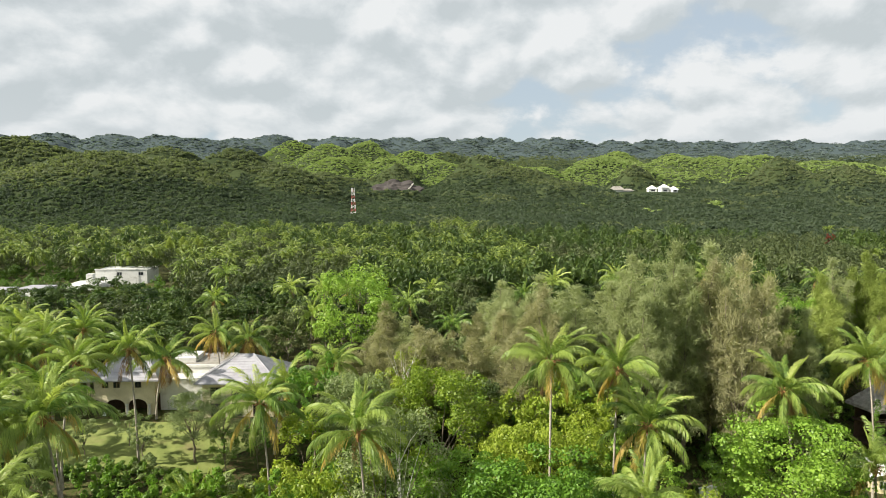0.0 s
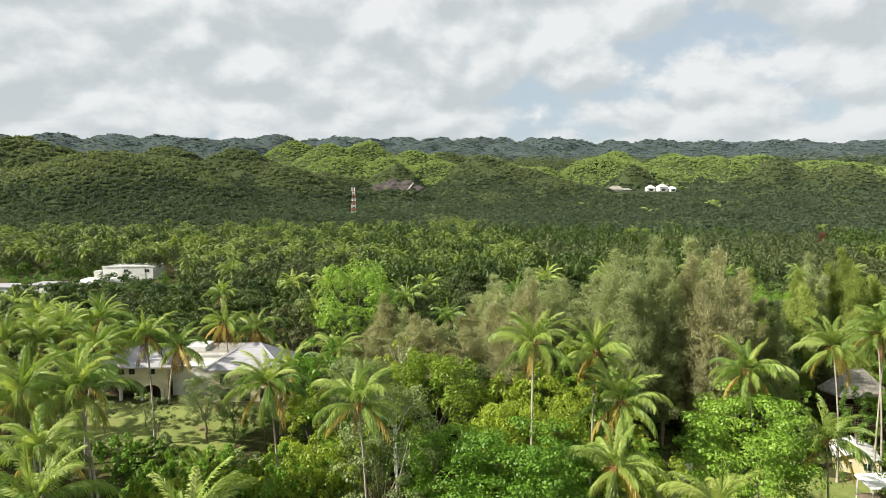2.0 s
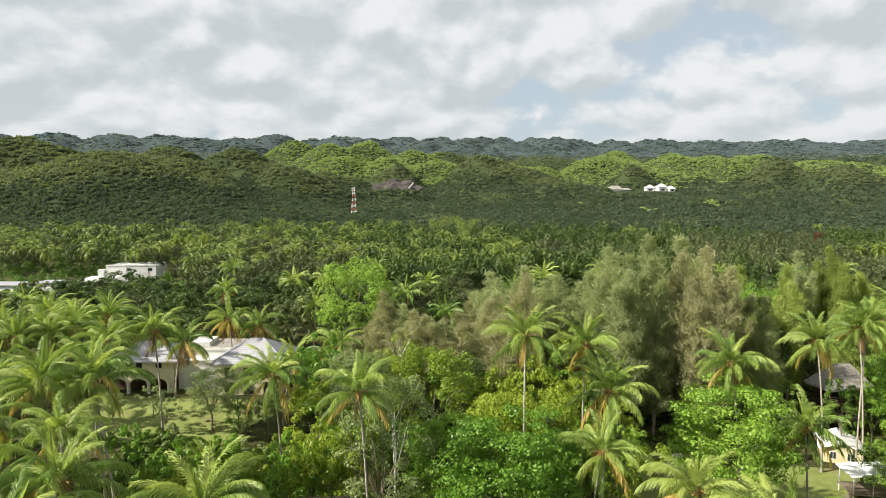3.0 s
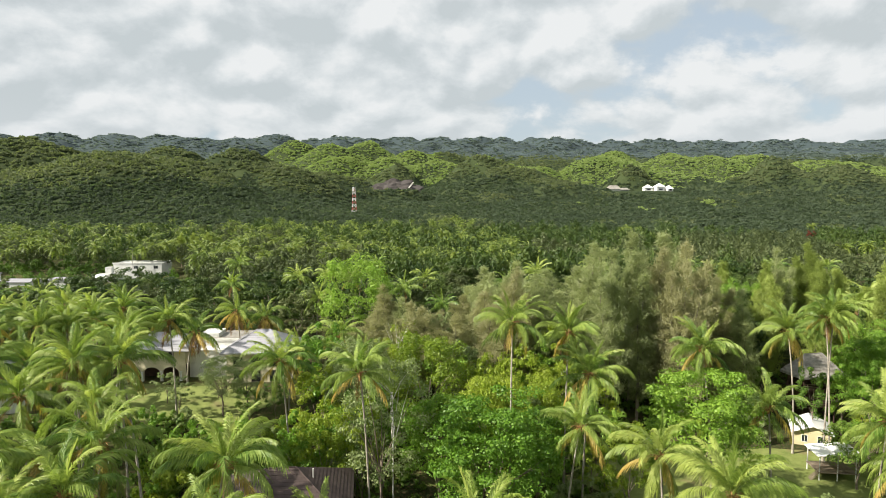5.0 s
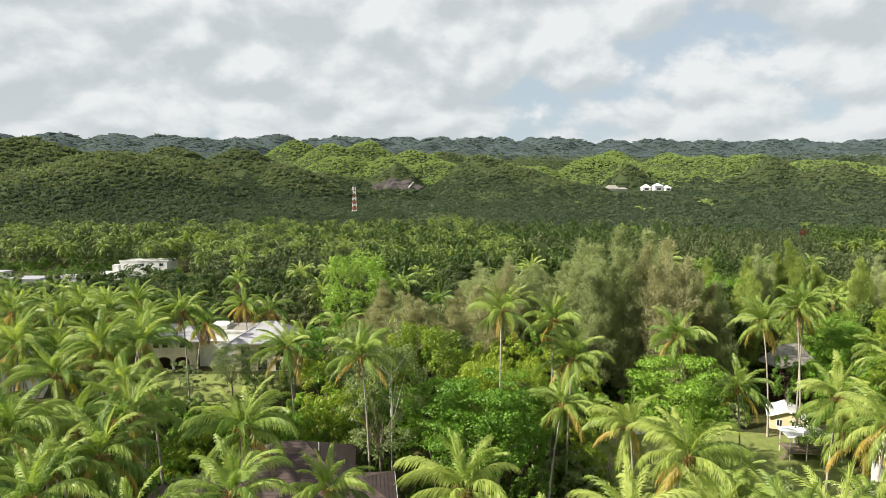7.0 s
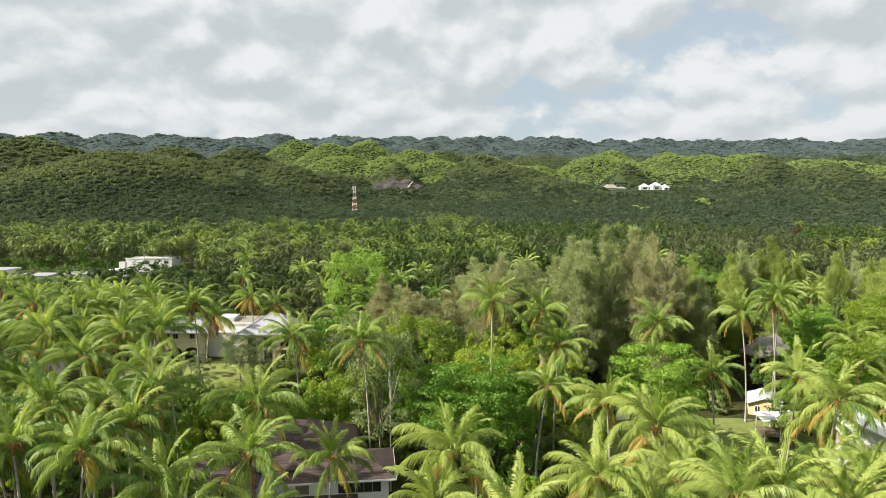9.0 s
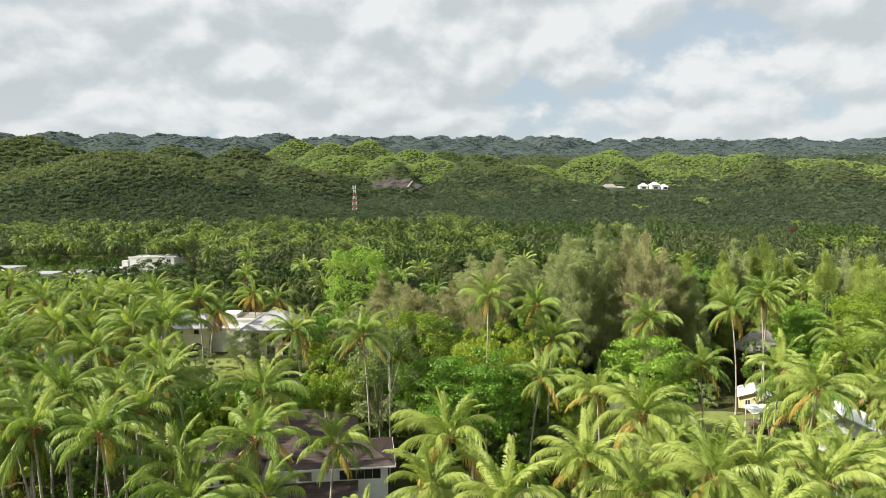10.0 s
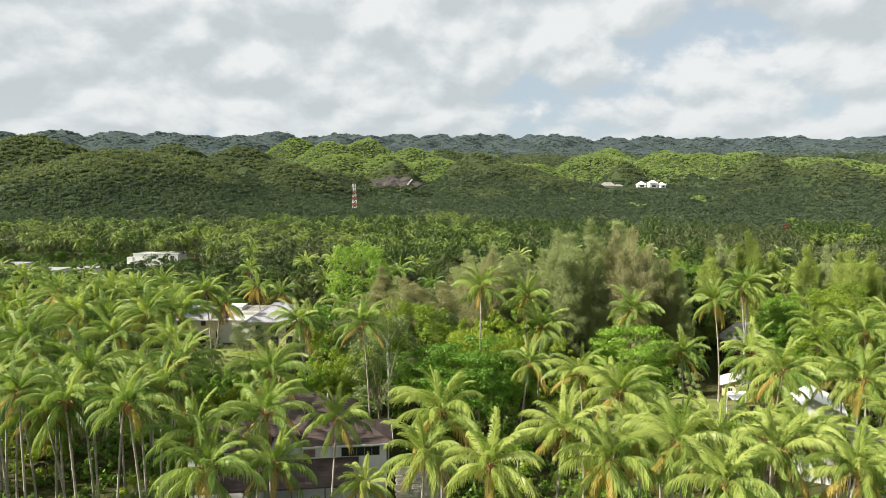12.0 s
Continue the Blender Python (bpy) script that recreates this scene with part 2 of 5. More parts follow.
MAT_ROCK = surface("quarry_rock", (0.046, 0.042, 0.040), (0.085, 0.076, 0.072), 0.05, 0.95, 0.6, 0.3, 0.1)
MAT_METAL_RED = surface("red_painted_steel", (0.30, 0.07, 0.055), (0.38, 0.10, 0.08), 0.5, 0.5, 0.0, 5)
MAT_METAL_WHITE = surface("white_painted_steel", (0.55, 0.55, 0.54), (0.65, 0.65, 0.64), 0.5, 0.5, 0.0, 5)


def glass_material():
    m, N = material("window_glass")
    bs = N.add("ShaderNodeBsdfPrincipled", _Roughness=0.08)
    bs.inputs["Base Color"].default_value = (0.02, 0.025, 0.03, 1)
    bs.inputs["Specular IOR Level"].default_value = 0.6
    N.link(bs.outputs[0], N.add("ShaderNodeOutputMaterial").inputs[0])
    return m


MAT_GLASS = glass_material()


# ---- helpers of this scene ----
def link_mesh(name, verts, faces, mat, parent=None, label="", smooth=False):
    me = bpy.data.meshes.new(name)
    me.from_pydata([tuple(v) for v in verts], [], faces)
    me.materials.append(mat)
    if smooth:
        me.polygons.foreach_set("use_smooth", [True] * len(me.polygons))
    ob = new(name, me)
    if parent is not None:
        ob.parent = parent
    if label:
        ob["label"] = label
    return ob


def np_mesh(name, V, F, mat, smooth=False):
    """A mesh from numpy arrays: V n x 3, F m x 3 or m x 4."""
    me = bpy.data.meshes.new(name)
    F = np.asarray(F, dtype=np.int32)
    k = F.shape[1]
    me.vertices.add(len(V))
    me.vertices.foreach_set("co", np.asarray(V, dtype=np.float32).ravel())
    me.loops.add(F.size)
    me.loops.foreach_set("vertex_index", F.ravel())
    me.polygons.add(len(F))
    me.polygons.foreach_set("loop_start", np.arange(0, F.size, k, dtype=np.int32))
    if smooth:
        me.polygons.foreach_set("use_smooth", np.ones(len(F), dtype=bool))
    me.update(calc_edges=True)
    me.validate()
    me.materials.append(mat)
    return me


def part(name, bm, mat, parent, label=""):
    me = bpy.data.meshes.new(name)
    bm.to_mesh(me)
    bm.free()
    me.materials.append(mat)
    ob = new(name, me)
    ob.parent = parent
    if label:
        ob["label"] = label
    return ob


def thing(name, m, label, category, group="", kind=""):
    ob = new(name)
    ob.empty_display_size = 0.5
    ob.matrix_basis = m
    return tagged(ob, label, category, group, kind)


def box_bm(bm, x0, y0, z0, x1, y1, z1, bevel=0.0):
    made = bmesh.ops.create_cube(bm, size=1.0)["verts"]
    for v in made:
        v.co = Vector((x0 + (v.co.x + 0.5) * (x1 - x0), y0 + (v.co.y + 0.5) * (y1 - y0), z0 + (v.co.z + 0.5) * (z1 - z0)))
    if bevel:
        edges = list({e for v in made for e in v.link_edges})
        bmesh.ops.bevel(bm, geom=edges, offset=bevel, segments=1, affect="EDGES")
    return bm


def box(name, parent, mat, x0, y0, z0, x1, y1, z1, bevel=0.0, label=""):
    return part(name, box_bm(bmesh.new(), x0, y0, z0, x1, y1, z1, bevel), mat, parent, label)


def tube(V, F, pts, radii, sides=6):
    """Adds a tapered tube along pts to the lists V and F (quads)."""
    base = len(V)
    up = Vector((0.31, 0.95, 0.02))
    for i, (p, r) in enumerate(zip(pts, radii)):
        a = Vector(pts[max(i - 1, 0)])
        b = Vector(pts[min(i + 1, len(pts) - 1)])
        d = (b - a).normalized()
        s = d.cross(up).normalized()
        q = d.cross(s)
        for k in range(sides):
            w = 2 * math.pi * k / sides
            V.append(Vector(p) + (s * math.cos(w) + q * math.sin(w)) * r)
    for i in range(len(pts) - 1):
        for k in range(sides):
            F.append((base + i * sides + k, base + i * sides + (k + 1) % sides, base + (i + 1) * sides + (k + 1) % sides, base + (i + 1) * sides + k))


# ---- the lie of the land ----
HILLS = [  # x, y, radius across, radius along, height of the top
    (-381, 720, 160, 115, 81), (-593, 900, 150, 110, 102), (-314, 760, 85, 75, 74), (-320, 1000, 105, 85, 100), (-203, 850, 75, 65, 70), (-547, 1250, 120, 95, 127),
    (-179, 1000, 65, 60, 74), (71, 1150, 85, 75, 101), (118, 1050, 75, 60, 82), (10, 1500, 85, 75, 136), (332, 1090, 48, 45, 76), (590, 1120, 62, 65, 98),
    (676, 1050, 95, 70, 78), (-86, 1160, 65, 55, 80), (159, 980, 80, 60, 52),
]
SUNLIT_HILLS = [  # hills coloured bright, to stand in for sunlit slopes
    (-392, 1650, 110, 116, 164), (-261, 1500, 98, 108, 146), (-192, 1600, 110, 116, 160), (-78, 1500, 84, 101, 142), (-215, 1300, 84, 93, 103), (-110, 1310, 72, 85, 104),
    (-15, 1350, 72, 93, 101), (166, 1200, 78, 108, 75), (340, 1260, 78, 85, 110), (284, 1240, 72, 78, 90), (493, 1370, 91, 101, 114), (568, 1340, 78, 93, 108),
    (669, 1400, 91, 101, 117), (834, 1400, 143, 124, 102), (967, 1400, 136, 124, 99),
]


def smooth01(v, a, b):
    t = np.clip((v - a) / (b - a), 0, 1)
    return t * t * (3 - 2 * t)


def value_noise(x, y, cell, seed):
    """Smooth noise from a hashed grid, for arrays."""
    gx, gy = np.asarray(x) / cell, np.asarray(y) / cell
    ix, iy = np.floor(gx), np.floor(gy)
    fx, fy = gx - ix, gy - iy
    fx, fy = fx * fx * (3 - 2 * fx), fy * fy * (3 - 2 * fy)

    def h(a, b):
        s = np.sin(a * 127.1 + b * 311.7 + seed * 74.7) * 43758.5453
        return s - np.floor(s)

    return (h(ix, iy) * (1 - fx) + h(ix + 1, iy) * fx) * (1 - fy) + (h(ix, iy + 1) * (1 - fx) + h(ix + 1, iy + 1) * fx) * fy


def domes(x, y, cell, seed, lo, hi):
    """Rounded limestone heaps, one in each cell of a jittered grid."""
    ix, iy = np.floor(x / cell), np.floor(y / cell)
    best = np.zeros(np.shape(x))
    for a in (-1, 0, 1):
        for b in (-1, 0, 1):
            u, v = ix + a, iy + b

            def h(k):
                s = np.sin(u * 127.1 + v * 311.7 + (seed + k) * 74.7) * 43758.5453
                return s - np.floor(s)

            cx, cy = (u + 0.15 + 0.7 * h(0)) * cell, (v + 0.15 + 0.7 * h(1)) * cell
            r = cell * (0.62 + 0.4 * h(2))
            q = np.clip(1 - ((x - cx) ** 2 + (y - cy) ** 2) / (r * r), 0, 1)
            best = np.maximum(best, (lo + (hi - lo) * h(3)) * q ** 1.3)
    return best


def land(x, y):
    """Height of the ground at x, y (arrays or numbers)."""
    x, y = np.asarray(x, dtype=float), np.asarray(y, dtype=float)
    d = np.hypot(x * 0.5, y)
    shore = -10.0 + 9.0 * smooth01(y - 0.45 * x, 65, 118)
    ahead = smooth01(y, 430, 600)
    rise = (0.050 * np.clip(d - 450, 0, 950) + 0.100 * np.clip(d - 1400, 0, 2200)) * ahead
    rise = rise + smooth01(d, 2000, 3300) * (14 - 0.014 * np.maximum(x, 0)) * ahead
    heaps = np.zeros(np.shape(x))
    for hx, hy, rx, ry, top in HILLS + SUNLIT_HILLS:
        g = np.exp(-((x - hx) / rx) ** 2 - ((y - hy) / ry) ** 2)
        heaps = heaps + (np.maximum(top - rise, 0) * g * ahead) ** 4
    heaps = heaps ** 0.25
    k = smooth01(d, 1350, 1800) * ahead
    far = smooth01(d, 1500, 3300)
    bumps = domes(x, y, 210, 3, 10, 34) * (1 - far) * 0.85 + domes(x, y, 210, 7, 25, 70) * far + domes(x + 31, y, 95, 5, 5, 20) * (0.7 + 0.6 * far)
    wx, wy = x + 40 * value_noise(x, y, 90, 51), y + 40 * value_noise(x, y, 90, 52)
    gully = 1 - np.abs(2 * value_noise(wx, wy, 150, 41) - 1) + 0.5 * (1 - np.abs(2 * value_noise(wx, wy, 62, 42) - 1))
    cut = 16 * (gully - 0.85) * smooth01(d, 600, 1000) * ahead
    knobs = domes(x, y + 17, 52, 9, 1.5, 8) * smooth01(d, 620, 900) * ahead
    z = shore + rise + cut + knobs + (heaps ** 3 + (bumps * k) ** 3) ** (1 / 3) + (value_noise(x, y, 40, 8) - 0.5) * 6 * ahead
    for px, py, rx, ry, level in ((325, 1000, 75, 45, 41), (-72, 955, 60, 40, 42)):     # the shelf of the villas, the foot of the rock
        g = np.exp(-(((x - px) / rx) ** 2 + ((y - py) / ry) ** 2) ** 2)
        z = z * (1 - g) + level * g
    return z


def ground_sheet():
    """One sheet from under the camera to the horizon; finer ahead, coarser behind."""
    ang = np.concatenate([np.radians(np.arange(-50, 50.01, 0.38)), np.radians(np.arange(58, 307, 8.0))])
    rad = np.concatenate([np.linspace(2, 120, 60), np.geomspace(123, 4700, 280)])
    A, R = np.meshgrid(ang, rad)
    X, Y = np.sin(A) * R, np.cos(A) * R - 60
    Z = land(X, Y)
    V = np.stack([X, Y, Z], -1).reshape(-1, 3)
    n, m = len(rad), len(ang)
    i, j = np.meshgrid(np.arange(n - 1), np.arange(m), indexing="ij")
    j2 = (j + 1) % m
    F = np.stack([i * m + j, i * m + j2, (i + 1) * m + j2, (i + 1) * m + j], -1).reshape(-1, 4)[:, ::-1]
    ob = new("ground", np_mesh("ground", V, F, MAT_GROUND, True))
    tagged(ob, "dark forest floor rising from a flat plain to hills", "ground", kind="structure")


ground_sheet()


def gz(x, y):
    return float(land(x, y))


# ---- palms ----
def frond_mesh(name, rng, L, e0, bend, n, width, mat, sag=0.55, ragged=0.0, spread=1.0):
    """A palm leaf: a bowed midrib with two rows of hanging leaflets."""
    V, F = [], []
    steps = 10
    e = radians(e0)
    p = Vector((0.12, 0, 0))
    line, dirs = [p.copy()], []
    side_bend = rng.uniform(-0.25, 0.25)
    yaw = 0.0
    for i in range(steps):
        d = Vector((math.cos(e) * math.cos(yaw), math.cos(e) * math.sin(yaw), math.sin(e)))
        dirs.append(d)
        p = p + d * (L / steps)
        line.append(p.copy())
        e -= radians(bend) / steps * (0.5 + 1.0 * i / steps)
        yaw += side_bend / steps
    dirs.append(dirs[-1])
    for i in range(steps + 1):            # midrib, three-sided
        r = 0.055 * (1 - 0.85 * i / steps)
        s = dirs[i].cross(Vector((0, 0, 1)))
        s = s.normalized() if s.length > 1e-3 else Vector((0, 1, 0))
        u = s.cross(dirs[i])
        V += [line[i] + s * r, line[i] - s * r, line[i] - u * r * 1.2]
    for i in range(steps):
        for k in range(3):
            a, b = i * 3 + k, i * 3 + (k + 1) % 3
            F.append((a, b, b + 3, a + 3))
    tris = []
    for k in range(n):
        s = 0.16 + 0.84 * (k + rng.random() * 0.6) / n
        i = min(int(s * steps), steps - 1)
        f = s * steps - i
        base = line[i].lerp(line[i + 1], f)
        d = dirs[i]
        sd = d.cross(Vector((0, 0, 1)))
        sd = sd.normalized() if sd.length > 1e-3 else Vector((0, 1, 0))
        u = sd.cross(d).normalized()
        ln = (0.40 + 1.04 * math.sin(math.pi * min(1, 0.12 + 0.80 * s)) ** 0.7) * L / 4.6
        for sg in (-1, 1):
            if rng.random() < ragged:
                continue
            out = (d * (0.62 + 0.55 * s) + sd * sg * (0.85 - 0.35 * s) * spread + u * rng.uniform(0.0, 0.3)).normalized()
            l2 = ln * rng.uniform(0.8, 1.12)
            w = width * rng.uniform(0.8, 1.2)
            hang = min(sag, 1.0)
            mid = base + out * l2 * (0.5 - 0.12 * hang) - Vector((0, 0, 1)) * l2 * hang * 0.24
            tip = base + out * l2 * (0.95 - 0.33 * hang) - Vector((0, 0, 1)) * l2 * hang * rng.uniform(0.72, 0.95)
            wd = (d * 0.9 + u * rng.uniform(-0.5, 0.5)).normalized() * w
            c = len(V)
            V += [base - wd * 0.5, base + wd * 0.5, mid + wd * 0.7, mid - wd * 0.7, tip]
            F.append((c, c + 1, c + 2, c + 3))
            tris.append((c + 3, c + 2, c + 4))
    me = bpy.data.meshes.new(name)
    me.from_pydata(V, [], F + tris)
    me.materials.append(mat)
    return me


def frond_set(n, width, seed, main=MAT_FROND, dimmed=MAT_FROND_SHADED):
    rng = random.Random(seed)
    s = {}
    s["spear"] = [frond_mesh("frond", rng, 4.6, 84, 18, n, width, MAT_FROND_YOUNG, 0.1, 0, 0.40) for _ in range(2)]
    s["up"] = [frond_mesh("frond", rng, 5.5, 76 - 7 * k, 58 + 12 * k, n, width, MAT_FROND_YOUNG if k == 1 else main, 0.5, 0, 0.75) for k in range(3)]
    s["mid"] = [frond_mesh("frond", rng, 5.7, 54 - 6 * k, 100, n, width, main, 0.8, 0, 0.95) for k in range(3)]
    # one in three outer and low fronds takes the shade-darkened copy
    s["out"] = [frond_mesh("frond", rng, 5.6, 30 - 9 * k, 92, n, width, main if k != 1 else dimmed, 0.95) for k in range(3)]
    s["low"] = [frond_mesh("frond", rng, 5.3, 2 - 24 * k, 84 - 22 * k, n, width, main if k != 1 else dimmed, 1.0, 0.05) for k in range(3)]
    s["old"] = [frond_mesh("frond", rng, 5.0, -26, 58, n, width, MAT_FROND_OLD, 1.0, 0.12) for _ in range(2)]
    s["dead"] = [frond_mesh("frond", rng, 4.2, -60, 26, n, width * 0.8, MAT_FROND_DEAD, 0.8, 0.35) for _ in range(2)]
    return s


FRONDS_NEAR = frond_set(62, 0.062, 11)
FRONDS_SHORE = frond_set(62, 0.062, 13, MAT_FROND_YOUNG, MAT_FROND)
FRONDS_MID = frond_set(13, 0.25, 12)


def nut_mesh():
    bm = bmesh.new()
    bmesh.ops.create_icosphere(bm, subdivisions=1, radius=1.0, matrix=Matrix.Diagonal((0.14, 0.14, 0.18, 1)))
    me = bpy.data.meshes.new("coconut")
    bm.to_mesh(me)
    bm.free()
    me.materials.append(MAT_NUT)
    return me


NUT = nut_mesh()


def heart_mesh():
    """The brown fibrous heart of a crown with its orange flower stalks."""
    V, F = [], []
    q = random.Random(5)
    tube(V, F, [(0, 0, -0.9), (0, 0, -0.4), (0, 0, 0.1), (0, 0, 0.5)], [0.14, 0.30, 0.26, 0.06], 7)
    for k in range(15):
        a, e, L = k * 2.4, q.uniform(-0.2, 0.9), q.uniform(0.7, 1.3)
        d = Vector((math.cos(a) * math.cos(e), math.sin(a) * math.cos(e), math.sin(e)))
        p = [Vector((0, 0, -0.1)) + d * 0.15, d * L * 0.6 + Vector((0, 0, -0.05)), d * L + Vector((0, 0, -0.35))]
        tube(V, F, p, [0.06, 0.05, 0.02], 3)
        for w in (-0.3, 0.3):
            tube(V, F, [p[1], p[2] + Vector((-math.sin(a) * w, math.cos(a) * w, -0.15))], [0.04, 0.015], 3)
    me = bpy.data.meshes.new("crown_heart")
    me.from_pydata(V, [], F)
    me.materials.append(MAT_HEART)
    return me


HEART = heart_mesh()


def palm_trunk(height, lean, rng, r0=0.17, sides=8):
    V, F = [], []
    n = 9
    pts, rad = [], []
    lx, ly = lean
    for i in range(n + 1):
        t = i / n
        bow = t * t
        pts.append((lx * (1 - bow) * -1 * 1.0, ly * (1 - bow) * -1 * 1.0, height * (t - 1)))
        rad.append(r0 * (1.0 - 0.38 * t) * (1.55 if i == 0 else 1.15 if i == 1 else 1.0) * (1 + rng.uniform(-0.04, 0.04)))
    tube(V, F, pts, rad, sides)
    me = bpy.data.meshes.new("trunk")
    me.from_pydata(V, [], F)
    me.materials.append(MAT_PALM_TRUNK)
    me.polygons.foreach_set("use_smooth", [True] * len(me.polygons))
    return me


def palm(x, y, z, seed, size=1.0, old=2, dead=1, near=True, group="coconut palms", lean=None):
    """A coconut palm whose crown's heart is at x, y, z: trunk, fronds and nuts."""
    rng = random.Random(seed * 7 + 1)
    if lean is None:
        a = rng.uniform(0, 6.28)
        k = rng.uniform(0.3, 2.6)
        lean = (math.cos(a) * k, math.sin(a) * k)
    base = gz(x - lean[0], y - lean[1]) - 0.1
    h = max(z - base, 1.0)
    tone = "with yellowing lower fronds" if old > 2 else "with brown hanging dead fronds" if dead > 2 else "with arching green fronds"
    ob = thing("palm_tree", pose(x, y, z), "tall coconut palm " + tone + " on a slim grey trunk", "palm tree", group)
    t = new("trunk", palm_trunk(h, lean, rng, 0.16 * (0.8 + 0.25 * size)))
    t.parent = ob
    fs = (FRONDS_SHORE if x > -6 and y < 52 else FRONDS_NEAR) if near else FRONDS_MID
    a = rng.uniform(0, 6.28)
    plan = [("spear", 1), ("up", 7), ("mid", 7), ("out", 5), ("low", 4), ("old", old), ("dead", dead)]
    if dead > 4:                 # a crown that is drying out
        plan[1:5] = [("up", 4), ("mid", 4), ("out", 3), ("low", 2)]
    for kind, count in plan:
        for k in range(count):
            a += 2.39996 + rng.uniform(-0.2, 0.2)
            f = new("frond", rng.choice(fs[kind]))
            f.parent = ob
            sc = size * rng.uniform(0.85, 1.1)
            f.matrix_basis = Matrix.Translation((0, 0, rng.uniform(-0.15, 0.15))) @ Euler((rng.uniform(-0.28, 0.28), rng.uniform(-0.24, 0.24), a)).to_matrix().to_4x4() @ Matrix.Scale(sc, 4)
    if near:
        heart = new("crown_heart", HEART)
        heart.parent = ob
        heart["label"] = "brown fibrous heart with orange flower stalks"
        for k in range(4):
            c = new("coconut", NUT)
            c.parent = ob
            w = a + 1.2 * k + rng.uniform(-0.3, 0.3)
            c.matrix_basis = Matrix.Translation((math.cos(w) * 0.42, math.sin(w) * 0.42, -0.2 - 0.3 * rng.random()))
    return ob


def joined_crown(seed, old, dead):
    """A whole far palm crown as one mesh."""
    rng = random.Random(seed)
    V, F, M, mats, a, o = [], [], [], [MAT_FROND, MAT_FROND_SHADED, MAT_FROND_YOUNG, MAT_FROND_OLD, MAT_FROND_DEAD], 0.0, 0
    for kind, count in (("spear", 1), ("up", 5), ("mid", 6), ("out", 6), ("low", 3), ("old", old), ("dead", dead)):
        for k in range(count):
            a += 2.39996
            me = rng.choice(FRONDS_MID[kind])
            m = Euler((rng.uniform(-0.15, 0.15), rng.uniform(-0.15, 0.15), a)).to_matrix() * rng.uniform(0.85, 1.1)
            V += [m @ v.co for v in me.vertices]
            F += [tuple(i + o for i in f.vertices) for f in me.polygons]
            M += [mats.index(me.materials[0])] * len(me.polygons)
            o = len(V)
    out = bpy.data.meshes.new("crown")
    out.from_pydata(V, [], F)
    for m in mats:
        out.materials.append(m)
    out.polygons.foreach_set("material_index", M)
    return out


FAR_CROWNS = [joined_crown(200 + k, k % 3, (k + 1) % 3) for k in range(4)]


def far_palm(x, y, z, seed, size):
    rng = random.Random(seed * 13 + 5)
    lean = (rng.uniform(-1, 1), rng.uniform(-1, 1))
    ob = thing("palm_tree", pose(x, y, z), "slim coconut palm standing out of the leafy plain", "palm tree", "palms of the plain")
    t = new("trunk", palm_trunk(z - gz(x - lean[0], y - lean[1]) + 0.1, lean, rng, 0.15, 5))
    t.parent = ob
    c = new("crown", rng.choice(FAR_CROWNS))
    c.parent = ob
    c.matrix_basis = Matrix.Rotation(rng.uniform(0, 6.28), 4, "Z") @ Matrix.Scale(size, 4)


def areca(x, y, seed, size=1.0, count=13, label="clump of bright yellow-green areca palm fronds in the garden"):
    """A clump of upright feathery fronds out of the ground."""
    rng = random.Random(seed * 3 + 2)
    ob = thing("areca_palm", pose(x, y, gz(x, y)), label, "palm", "garden palms")
    for k in range(count):
        f = new("frond", rng.choice(FRONDS_NEAR["up" if k % 3 else "spear"]))
        f.parent = ob
        a = k * 2.4 + rng.uniform(-0.3, 0.3)
        r0 = rng.uniform(0, 0.5)
        f.matrix_basis = Matrix.Translation((math.cos(a) * r0, math.sin(a) * r0, -0.05)) @ Euler((rng.uniform(-0.2, 0.2), rng.uniform(-0.1, 0.25), a)).to_matrix().to_4x4() @ Matrix.Scale(size * rng.uniform(0.6, 0.95), 4)
    return ob


# ---- leafy trees ----
def leaf_cloud(rng, centres, radii, per, leaf, flat=0.65, up=0.35, shape="leaf"):
    """Leaf blades on the shells of many small clumps. Returns V (n x 3) and F (quads)."""
    V, F = [], []
    cs, rs = np.asarray(centres, dtype=float), np.asarray(radii, dtype=float)
    idx = np.repeat(np.arange(len(cs)), per)
    n = len(idx)
    d = rng.normal(size=(n, 3))
    d[:, 2] += up
    d /= np.linalg.norm(d, axis=1, keepdims=True)
    rr = rs[idx] * (0.55 + 0.5 * rng.random(n) ** 0.6)
    P = cs[idx] + d * rr[:, None] * np.array([1, 1, flat])
    nrm = d + rng.normal(size=(n, 3)) * 0.55 + np.array([0, 0, 0.35])
    nrm /= np.linalg.norm(nrm, axis=1, keepdims=True)
    t = np.cross(nrm, rng.normal(size=(n, 3)))
    t /= np.linalg.norm(t, axis=1, keepdims=True) + 1e-9
    b = np.cross(nrm, t)
    s = leaf * (0.6 + 0.8 * rng.random(n))[:, None]
    if shape == "blade":
        q = np.stack([P - t * s * 0.6 - b * s * 0.3, P - t * s * 0.5 + b * s * 0.34, P + t * s * 0.7], 1)
        return q.reshape(-1, 3), np.arange(n * 3).reshape(-1, 3)
    if shape == "leaf":
        q = np.stack([P - t * s * 0.6, P + b * s * 0.36 - t * s * 0.05 + nrm * s * 0.1, P + t * s * 0.6, P - b * s * 0.36 - t * s * 0.05 + nrm * s * 0.1], 1)
    V = q.reshape(-1, 3)
    F = np.arange(n * 4).reshape(-1, 4)
    return V, F


